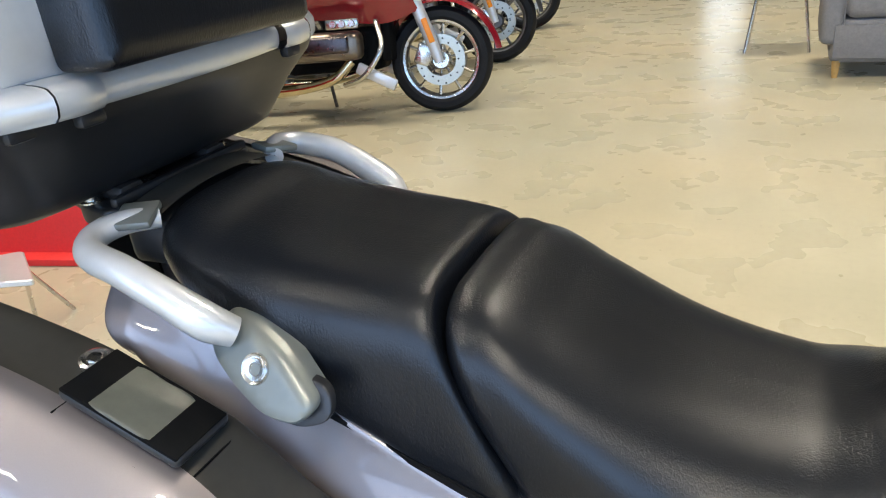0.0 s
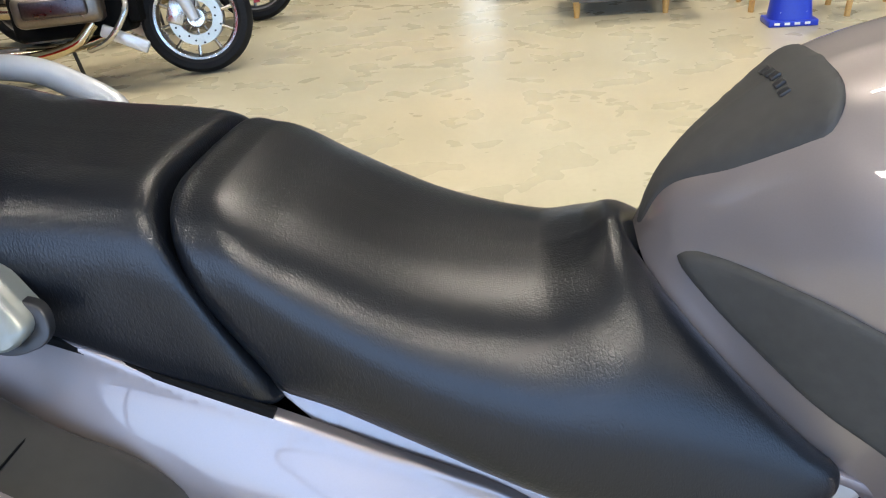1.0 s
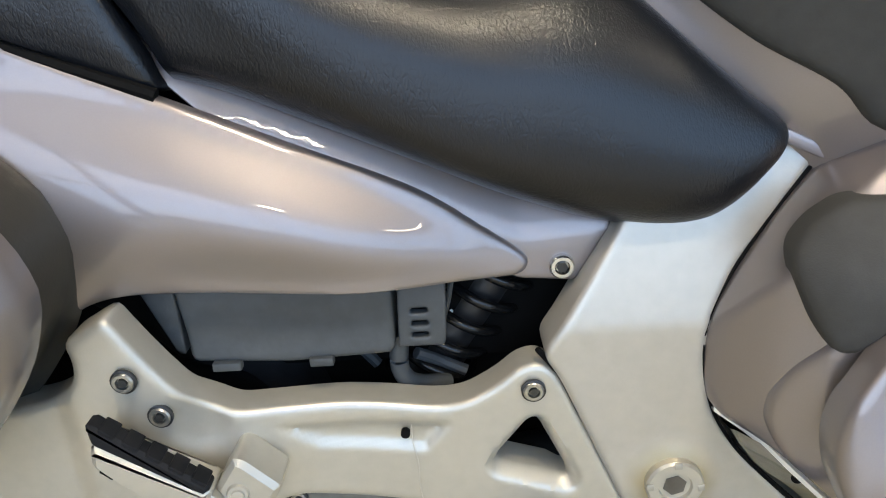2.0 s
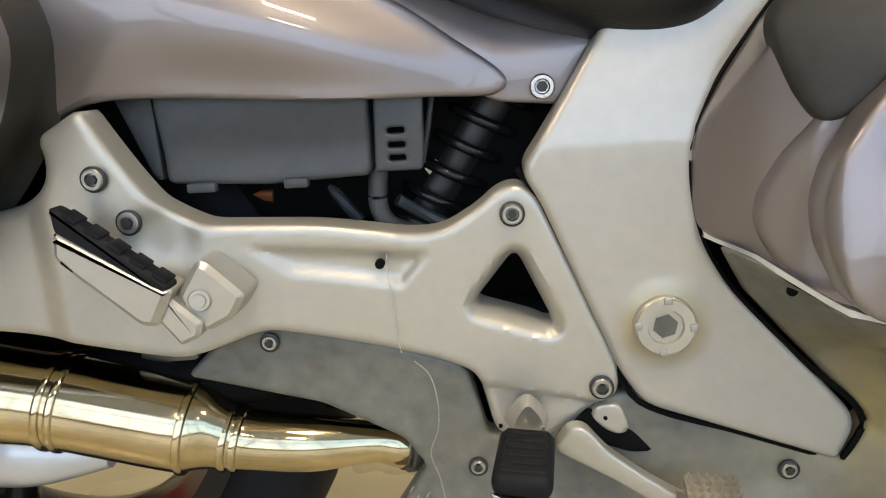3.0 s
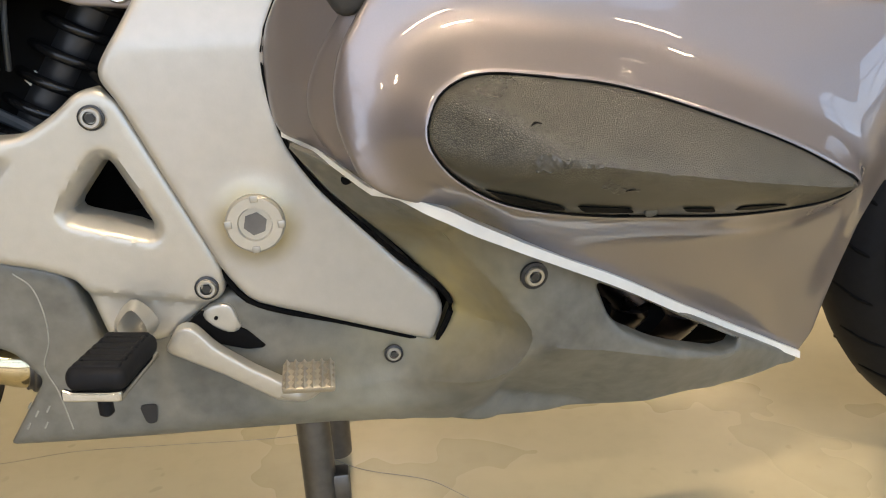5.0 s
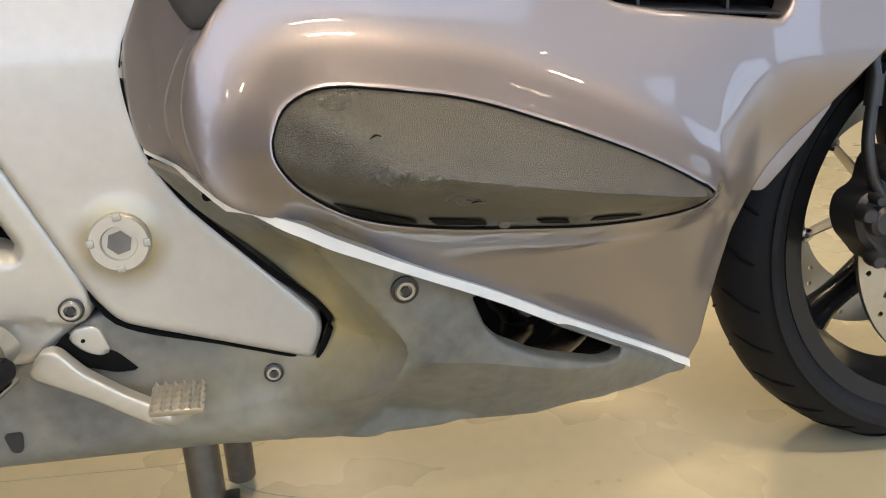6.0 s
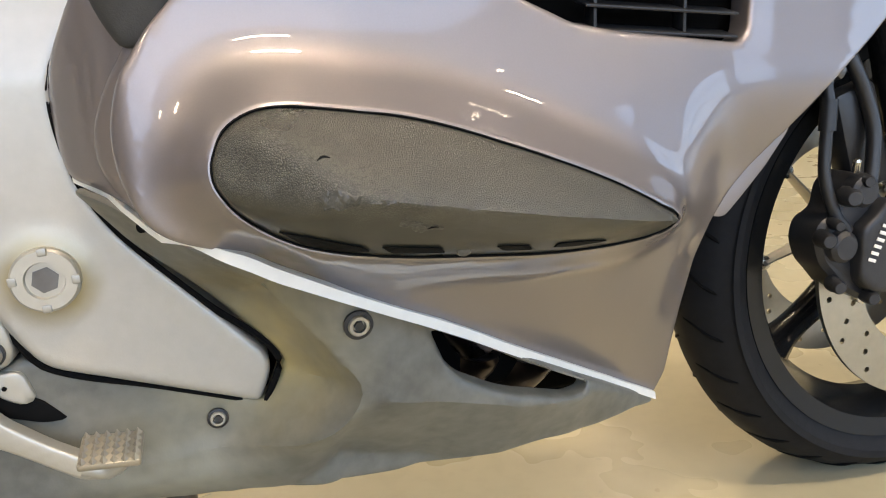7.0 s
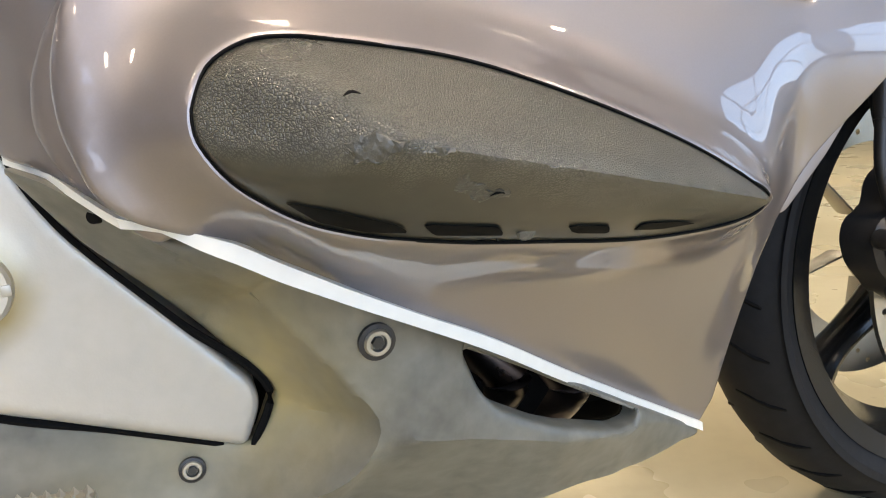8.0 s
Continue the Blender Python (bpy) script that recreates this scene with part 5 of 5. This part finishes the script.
part("heat_shield", panel(rounded([(-.375, .385), (-.26, .345), (-.21, .30), (-.30, .315), (-.36, .335)], .008), lambda x, z: -.105 + 0 * x, .004, .001, .012), M_DARKSTEEL, bike)

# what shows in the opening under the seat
# near-black block and sheets, the shade in the opening put into their colour
part("inner_shade_block", bar((.60, .14, .30), (-.33, 0, .60), .01), M_GAP, bike)
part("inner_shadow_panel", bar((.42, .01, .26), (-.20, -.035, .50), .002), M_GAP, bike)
part("inner_shade_plate", bar((.27, .01, .24), (-.085, -.040, .35), .002), M_GAP, bike)
part("inner_shade_plate", bar((.17, .01, .26), (.095, -.088, .58), .002), M_GAP, bike)
tool = part("tool_box", panel(rounded([(-.364, .590), (-.362, .552), (-.360, .498, .006), (-.285, .494), (-.207, .497, .004), (-.205, .590)], .003), lambda x, z: -.136 + .002 * np.sin((z - .5) * 90), .05, .004, .008), M_BOX, bike, "blue-grey plastic battery box")
for tx, w in ((-.333, .022), (-.262, .018)):
    part("box_clip", bar((w, .008, .007), (tx, -.137, .4945), .0015), M_BOX, tool)
part("box_side", panel(rounded([(-.40, .575), (-.366, .575), (-.366, .50), (-.372, .50)], .003), lambda x, z: -.128 + 0 * x, .03, .002, .01), M_BOX, tool)
slotted = part("slotted_bracket", panel(rounded([(-.2015, .570), (-.166, .570), (-.168, .510), (-.1695, .4985, .003), (-.2045, .4985, .002)], .003), lambda x, z: -.131 + 0 * x, .006, .002, .004,
                                        [rounded([(-.194, zz - .0022), (-.181, zz - .0022), (-.181, zz + .0022), (-.194, zz + .0022)], .002) for zz in (.528, .5175, .508)], .0015), M_BOX, bike, "slotted grey metal bracket")
shock = part("shock_absorber", tube([(-.085, -.05, .585), (-.190, -.05, .432)], .0245, 24, smooth=False), M_BLACK, bike, "black coil spring shock absorber")
coil = []
p0, p1 = Vector((-.080, -.052, .592)), Vector((-.196, -.052, .422))
ax_dir = (p1 - p0).normalized()
e1 = ax_dir.cross(Vector((0, 1, 0))).normalized()
e2 = ax_dir.cross(e1)
for k in range(201):
    a = 2 * math.pi * 8.5 * k / 200
    coil.append(tuple(p0 + (p1 - p0) * k / 200 + .031 * (math.cos(a) * e1 + math.sin(a) * e2)))
part("spring", tube(coil, .0046, 10, 400), M_GLOSSBLACK, shock)
part("shock_label", bar((.012, .0012, .010), (-.166, -.0695, .4905), .0003, (0, -38, 0)), M_WHITE, shock)
part("hose", tube([(-.205, -.11, .50), (-.207, -.11, .468), (-.198, -.105, .452), (-.17, -.09, .44)], .0075, 12, 40), M_BOX, bike)
part("cable", tube([(-.16, -.11, .56), (-.165, -.11, .53), (-.172, -.10, .50)], .0022, 8, 20), M_BOX, bike)
part("cable", tube([(-.195, -.09, .47), (-.175, -.08, .455), (-.155, -.08, .445)], .005, 8, 20), M_BOX, bike)
part("hose", tube([(-.26, -.06, .49), (-.245, -.07, .47), (-.23, -.07, .45)], .005, 8, 20), M_BOX, bike)
part("copper_pipe", tube([(-.33, -.06, .478), (-.30, -.065, .475)], .008, 10), M_COPPER, bike)

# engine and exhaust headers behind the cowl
# near-black fill behind the cowl: the inlet's shade is put into its colour
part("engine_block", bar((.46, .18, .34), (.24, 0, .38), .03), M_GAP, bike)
for k, (dx, dz) in enumerate(((0, 0), (.055, -.012))):
    part("header_pipe", tube([(.26 + dx, -.02, .36 + dz), (.31 + dx, -.075, .285 + dz), (.33 + dx, -.080, .255 + dz), (.30 + dx, -.05, .21 + dz)], .023, 18, 40), M_HEADER, bike, "blued steel exhaust header")
part("inlet_shade_sheet", bar((.34, .01, .26), (.350, -.022, .285), .003), M_GAP, bike)
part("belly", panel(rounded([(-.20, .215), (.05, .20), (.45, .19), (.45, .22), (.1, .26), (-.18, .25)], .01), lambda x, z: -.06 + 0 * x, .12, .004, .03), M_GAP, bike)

# centre stand
stand = part("centre_stand", tube([(.018, -.060, .21), (.020, -.060, .12), (.021, -.062, .012)], .0165, 18), M_DARKSTEEL, bike, "dull steel centre stand with a lug")
part("stand_leg", tube([(.035, .09, .22), (.036, .10, .12), (.036, .11, .012)], .0165, 18), M_DARKSTEEL, stand)
part("stand_lug", bar((.020, .022, .034), (.040, -.058, .078), .004), M_DARKSTEEL, stand)
part("stand_foot", bar((.07, .03, .012), (.012, -.062, .006), .004), M_DARKSTEEL, stand)

# rider footpeg
peg_m = pose(-.105, -.201, .300, -3, 4, -6)
peg = part("rider_footpeg", moved(bar((.041, .074, .018), (0, 0, 0), .0075, segs=4), peg_m), M_RUBBER, bike, "ribbed black rubber rider footpeg")
for k in range(6):
    part("rib", moved(bar((.032, .0075, .004), (0, -.028 + .0112 * k, .0082), .0019, segs=3), peg_m), M_RUBBER, peg)
for k in (-.0135, .0135):
    part("edge_rib", moved(bar((.003, .060, .003), (k, 0, .0085), .0012), peg_m), M_RUBBER, peg)
part("peg_plate", moved(bar((.039, .080, .005), (0, -.001, -.0105), .002), peg_m), M_STEEL, peg)
part("peg_end", moved(ext(rounded([(-.0195, -.012), (.0195, -.012), (.0195, -.005), (.012, -.006), (-.012, -.006), (-.0195, -.003)], .002), "y", -.042, -.038, .001), peg_m), M_STEEL, peg)
part("peg_mount", loft([[(-.118, -.146, .305), (-.10, -.146, .326), (-.084, -.146, .305), (-.10, -.146, .29)], [(-.112, -.168, .306), (-.10, -.160, .322), (-.088, -.168, .306), (-.10, -.168, .296)]], 4, 16, closed=True), M_CAST, bike)
part("peg_feeler", lathe([(0, 0), (.005, 0), (.005, .016), (.003, .018), (0, .018)], (-.108, -.225, .288), (0, 0, -1), 14), M_RUBBER, peg)

# passenger footpeg, folded up
ppeg = part("passenger_footpeg", ext(rounded([(-.409, .481), (-.412, .463), (-.401, .451), (-.359, .413), (-.348, .412), (-.334, .437)], .004), "y", -.213, -.180, .005), M_CAST, bike, "silver passenger footpeg with a black rubber pad, folded up")
part("rubber_pad", ext(rounded([(-.4095, .497), (-.404, .495), (-.335, .441), (-.339, .432), (-.4085, .480)], .003), "y", -.211, -.194, .003), M_RUBBER, ppeg)
for k in range(5):
    f = .12 + .19 * k
    part("pad_tooth", moved(bar((.0115, .016, .003), (0, 0, 0), .0010), pose(-.405 + .072 * f, -.2025, .4955 - .056 * f, 0, 38, 0)), M_RUBBER, ppeg)
for x, z in ((-.402, .4535), (-.371, .4265)):
    part("peg_slot", moved(bar((.011, .003, .0035), (0, 0, 0), .0012), pose(x, -.2105, z + .004, 0, 42, 0)), M_GAP, ppeg)
part("peg_hinge", ext(rounded([(-.321, .454), (-.314, .452), (-.290, .428), (-.300, .412), (-.319, .403), (-.331, .412), (-.337, .430)], .004), "y", -.199, -.160, .004), M_CAST, bike)
part("hinge_pin", lathe([(.0, .005), (.0045, .005), (.005, .003), (.007, .003), (.008, .0015), (.008, -.004)], (-.3205, -.1995, .427), (.15, -1, .1), 24), M_CAST, bike)
part("hinge_fork", ext(rounded([(-.343, .434), (-.352, .418), (-.336, .396), (-.322, .402), (-.319, .412)], .003), "y", -.206, -.172, .003), M_CAST, bike)
part("peg_spring", tube([(-.348, -.186, .407), (-.338, -.19, .399), (-.330, -.19, .397)], .0014, 6), M_STEEL, bike)

# brake pedal
pedal_arm = rounded([(-.082, .283), (-.070, .302), (-.058, .303), (-.041, .283), (-.013, .263), (.015, .247), (.024, .244), (.016, .234), (.003, .235), (-.037, .260)], .006)
pedal = part("brake_pedal", panel(pedal_arm, lambda x, z: -.155 - .14 * (x + .09), .010, .0025, .006), M_CAST, bike, "bare metal brake pedal with a studded pad")
part("pedal_neck", tube([(.006, -.168, .246), (.022, -.170, .242), (.034, -.176, .252)], .007, 12), M_CAST, pedal)
pad_m = pose(.029, -.188, .264, 18, 4, 0)
part("pedal_pad", moved(bar((.040, .030, .006), (0, 0, 0), .002), pad_m), M_PEDAL, pedal)
for i in range(6):
    for j in range(5):
        part("stud", moved(lathe([(.0029, 0), (0, .0052)], (-.0165 + .0066 * i, -.012 + .006 * j, .0028), (0, 0, 1), 4), pad_m), M_PEDAL, pedal)

# ---- things in the showroom ----
def spoked_wheel(p, ob, ax, az, R, width, metal, spokes=10, hub=None):
    """A cast touring wheel: tyre, bright rim, spokes, disc and hub."""
    w = width / 2
    t = p("tyre", lathe([(R * .74, -w * .8), (R * .80, -w), (R * .91, -w * .95), (R * .98, -w * .5), (R, 0), (R * .98, w * .5), (R * .91, w * .95), (R * .80, w), (R * .74, w * .8)], (ax, 0, az), (0, -1, 0), 56), M_RUBBER, ob)
    r = p("rim", lathe([(R * .66, -w * .3), (R * .70, -w * .75), (R * .77, -w * .85), (R * .77, -w * .6), (R * .71, 0), (R * .77, w * .6), (R * .77, w * .85), (R * .70, w * .75), (R * .66, w * .3), (R * .66, -w * .3)], (ax, 0, az), (0, -1, 0), 56), metal, ob)
    for k in range(spokes):
        a = 2 * math.pi * k / spokes + .2
        d = Vector((math.cos(a), 0, math.sin(a)))
        c = Vector((ax, -.01, az))
        p("spoke", tube([c + d * .06, c + d * R * .4, c + d * R * .69], [.010, .011, .016], 8, up=(0, 1, 0), flat=.8), metal, r)
    p("hub", lathe([(.0, .05), (.05, .05), (.06, .03), (.06, -.03), (0, -.05)], (ax, 0, az), (0, -1, 0), 24), metal, r)
    for s in (-1, 1):
        dk = p("brake_disc", lathe([(R * .30, .0), (R * .48, .0), (R * .48, .005), (R * .30, .005), (R * .30, 0)], (ax, s * .06, az), (0, -1, 0), 48), M_DISC, r)
        for k in range(18 if s < 0 else 0):
            a = 2 * math.pi * k / 18
            q = R * (.35 + .05 * (k % 3))
            p("disc_hole", lathe([(0, .0065), (.006, .0065), (.006, 0)], (ax + q * math.cos(a), s * .06, az + q * math.sin(a)), (0, -1, 0), 8), M_GAP, dk)
    return t


def parked(at, turn, paint, metal, label, lean=-7):
    """A parked touring motorcycle with a flat engine; front axle over the given point, length along -x."""
    ob = thing("motorcycle", label, "motorcycle", at, "motorcycles parked in a row")
    m = Matrix.Translation(at) @ pose(0, 0, 0, lean, 0, turn)

    def p(name, geo, mat, parent=None):
        return part(name, moved(geo, m), mat, parent or ob)
    spoked_wheel(p, p("front_wheel", lathe([(0, .05), (.02, .05), (.02, -.05), (0, -.05)], (0, 0, .32), (0, -1, 0), 16), M_DARKSTEEL), 0, .32, .32, .13, metal)
    spoked_wheel(p, p("rear_wheel", lathe([(0, .06), (.02, .06), (.02, -.06), (0, -.06)], (-1.65, 0, .315), (0, -1, 0), 16), M_DARKSTEEL), -1.65, .315, .315, .20, metal)
    # mudguard over the front wheel with a pointed tip
    V, F = [], []
    for i, a in enumerate(np.linspace(.12, 2.5, 26)):
        w = .075 * min(1, .25 + i / 8)
        for k in range(7):
            b = -1 + k / 3
            r = .345 + .035 * (1 - abs(b) ** 2.2)
            V.append((r * math.cos(a), w * b * 1.1, .32 + r * math.sin(a)))
    for i in range(25):
        for k in range(6):
            q = 7 * i + k
            F.append((q, q + 1, q + 8, q + 7))
    p("front_mudguard", (V, F), paint)
    for s in (-1, 1):
        fk = p("fork_leg", tube([(.0, s * .105, .31), (-.045, s * .105, .45), (-.10, s * .10, .60), (-.20, s * .10, .88)], [.028, .038, .04, .034], 14), M_SILVER)
        p("reflector", bar((.035, .008, .15), (-.052, s * .142, .50), .01, (0, -18, 0)), M_AMBER, fk)
        cal = p("brake_caliper", bar((.10, .05, .13), (-.095, s * .085, .36), .015, (0, 20, 0)), M_STEEL)
    # fairing, tank and saddle
    p("fairing", loft([[(-.10, -.13, .62), (-.16, -.24, .80), (-.20, -.20, 1.02), (-.22, 0, 1.12)], [(-.30, -.22, .56), (-.35, -.34, .78), (-.40, -.30, 1.05), (-.42, 0, 1.20)], [(-.62, -.22, .60), (-.62, -.30, .78), (-.62, -.22, .92), (-.62, 0, .98)], [(-1.05, -.16, .62), (-1.05, -.22, .72), (-1.05, -.16, .82), (-1.05, 0, .86)]], 30, 24, mirror=True), paint)
    p("saddle", loft([[(-.80, -.14, .80), (-.80, -.12, .86), (-.80, 0, .88)], [(-1.15, -.19, .74), (-1.15, -.17, .80), (-1.15, 0, .81)], [(-1.50, -.17, .82), (-1.50, -.15, .90), (-1.50, 0, .91)]], 16, 14, mirror=True), M_SEAT)
    for s in (-1, 1):
        p("saddle_case", loft([[(-1.35, s * .20, .45), (-1.35, s * .36, .50), (-1.35, s * .36, .72), (-1.35, s * .20, .76)], [(-1.95, s * .18, .48), (-1.95, s * .34, .52), (-1.95, s * .33, .70), (-1.95, s * .18, .73)]], 10, 18, closed=True), paint)
    # flat six engine and its covers
    eng = p("engine", bar((.62, .34, .26), (-.66, 0, .42), .04, segs=3), M_GAP)
    for s in (-1, 1):
        p("cylinder_head", bar((.46, .16, .17), (-.66, s * .27, .45), .045, segs=3), M_ENGINE, eng)
        p("head_cover", bar((.34, .04, .10), (-.66, s * .36, .46), .02, segs=3), M_HEADER, eng)
        p("chrome_trim", bar((.20, .03, .06), (-.52, s * .345, .575), .012), M_STEEL, eng)
        for k in range(3):
            p("intake_cap", lathe([(.0, .01), (.018, .01), (.022, 0)], (-.46 - .055 * k, s * .362, .575), (0, s, 0), 12), M_STEEL, eng)
        ex = p("exhaust_pipe", tube([(-.50, s * .28, .36), (-.62, s * .29, .26), (-.90, s * .27, .21), (-1.25, s * .26, .22), (-2.05, s * .28, .30)], [.026, .03, .034, .05, .06], 14, 40), M_EXHAUST)
        p("crash_bar", tube([(-.34, s * .25, .58), (-.30, s * .36, .42), (-.42, s * .36, .27), (-.56, s * .28, .22)], .016, 10, 24), M_STEEL)
        p("lower_fin", bar((.26, .03, .07), (-.36, s * .27, .26), .012, (0, 28, 0)), M_SILVER)
        p("footboard", bar((.20, .10, .02), (-.98, s * .32, .27), .008), M_DARKSTEEL)
    p("radiator", bar((.06, .40, .36), (-.30, 0, .52), .015), M_GAP)
    p("side_stand", tube([(-.80, .18, .26), (-.80, .30, .02)], .012, 8), M_DARKSTEEL)
    return ob


parked((-2.16, 3.69, 0), 16, M_RED, M_STEEL, "red touring motorcycle with chrome wheels, parked on its stand")
parked((-2.36, 5.22, 0), 16, M_DARKSTEEL, M_DARKSTEEL, "dark grey touring motorcycle parked behind the red one")
parked((-2.62, 6.85, 0), 16, M_BLACK, M_DARKSTEEL, "black touring motorcycle at the far end of the row")


def armchair(cx, cy):
    ob = thing("armchair", "grey fabric armchair on short oak legs", "armchair", (cx, cy, 0))
    part("base", bar((.66, .68, .26), (cx, cy + .34, .22), .04, segs=3), M_FABRIC, ob)
    part("front_panel", bar((.63, .03, .20), (cx, cy - .005, .22), .012), M_FABRIC, ob)
    for s in (-1, 1):
        part("arm", bar((.13, .70, .36), (cx + s * .33, cy + .34, .38), .045, segs=3), M_FABRIC, ob)
        part("piping", tube([(cx + s * .268, cy - .012, .10), (cx + s * .268, cy - .014, .54)], .004, 6), M_FABRIC, ob)
    part("seat_cushion", bar((.53, .58, .14), (cx, cy + .28, .42), .05, segs=3), M_FABRIC, ob)
    part("backrest", bar((.66, .16, .60), (cx, cy + .66, .60), .06, (-8, 0, 0), segs=3), M_FABRIC, ob)
    for dx in (-.285, .285):
        for dy in (.03, .62):
            part("leg", tube([(cx + dx, cy + dy, 0), (cx + dx, cy + dy, .105)], [.017, .026], 10), M_WOOD, ob)
    return ob


armchair(.345, 4.56)


def metal_chair(cx, cy):
    ob = thing("chair", "metal tube chair with splayed legs", "chair", (cx, cy, 0))
    part("seat", bar((.42, .42, .02), (cx, cy, .45), .008), M_STEEL, ob)
    for sx in (-1, 1):
        for sy in (-1, 1):
            part("leg", tube([(cx + sx * .215, cy + sy * .2, 0), (cx + sx * .15, cy + sy * .15, .45)], .011, 8), M_STEEL, ob)
        part("back_post", tube([(cx + sx * .15, cy + .16, .45), (cx + sx * .16, cy + .22, .85)], .011, 8), M_STEEL, ob)
    part("backrest", bar((.36, .02, .18), (cx, cy + .22, .76), .008, (-8, 0, 0)), M_STEEL, ob)
    return ob


metal_chair(-.295, 5.6)


def blue_stand(cx, cy):
    ob = thing("display_stand", "blue plastic display stand with pale bars of print", "display stand", (cx, cy, 0))
    part("base", bar((.27, .20, .035), (cx, cy, .0175), .006), M_BLUE, ob)
    part("upright", loft([[(cx - .10, cy - .07, .035), (cx + .10, cy - .07, .035), (cx + .10, cy + .08, .035), (cx - .10, cy + .08, .035)], [(cx - .085, cy - .05, .22), (cx + .085, cy - .05, .22), (cx + .085, cy + .07, .22), (cx - .085, cy + .07, .22)], [(cx - .10, cy - .06, .70), (cx + .10, cy - .06, .70), (cx + .10, cy + .07, .70), (cx - .10, cy + .07, .70)]], 12, 24, closed=True), M_BLUE, ob)
    for k in range(4):
        part("print_bar", bar((.03, .004, .014), (cx - .09 + .055 * k, cy - .101, .018), .001), M_WHITE, ob)
        part("print_bar", bar((.025, .004, .02), (cx - .06 + .04 * k, cy - .074, .07), .001), M_WHITE, ob)
    return ob


blue_stand(1.26, 4.10)


def stool(cx, cy):
    ob = thing("stool", "light oak bar stool with straight legs", "stool", (cx, cy, 0), "oak stools")
    part("seat", lathe([(0, .72), (.17, .72), (.18, .705), (.17, .69), (0, .69)], (cx, cy, 0), (0, 0, 1), 28), M_WOOD, ob)
    for sx in (-1, 1):
        for sy in (-1, 1):
            part("leg", tube([(cx + sx * .17, cy + sy * .17, 0), (cx + sx * .12, cy + sy * .12, .70)], .018, 8), M_WOOD, ob)
        part("rail", tube([(cx + sx * .158, cy - .158, .12), (cx + sx * .158, cy + .158, .12)], .010, 8), M_WOOD, ob)
        part("rail", tube([(cx - .158, cy + sx * .158, .20), (cx + .158, cy + sx * .158, .20)], .010, 8), M_WOOD, ob)
    return ob


stool(1.30, 4.62)
stool(1.78, 4.36)
bin_ = thing("waste_bin", "black round waste bin", "bin", (.90, 5.36, 0))
part("body", lathe([(0, 0), (.10, 0), (.115, .30), (.12, .305), (.112, .305), (.095, .01), (0, .01)], (.90, 5.36, 0), (0, 0, 1), 28), M_BLACK, bin_)


red = thing("red_sign", "red sloping display board standing on the floor", "sign", (-2.88, 1.30, 0))
part("board", moved(bar((.95, .03, 1.10), (0, 0, .55), .006), pose(-2.88, 1.30, 0, -16, 0, 12)), M_REDCLOTH, red)
part("foot", moved(bar((.95, .10, .03), (0, -.03, .015), .006), pose(-2.88, 1.30, 0, 0, 0, 12)), M_REDCLOTH, red)
low = thing("side_table", "low grey metal folding table with thin legs", "table", (-2.38, .77, 0))
part("tabletop", ext(rounded([(-2.19, .74), (-2.38, .66), (-2.56, .80), (-2.44, .90)], .02), "z", .24, .26, .004), M_SILVER, low)
for a, b in (((-2.26, .76), (-2.50, .90)), ((-2.36, .70), (-2.30, .62)), ((-2.50, .80), (-2.58, .74)), ((-2.44, .86), (-2.40, .98))):
    part("leg", tube([(a[0], a[1], .24), (b[0], b[1], 0)], .007, 8), M_STEEL, low)
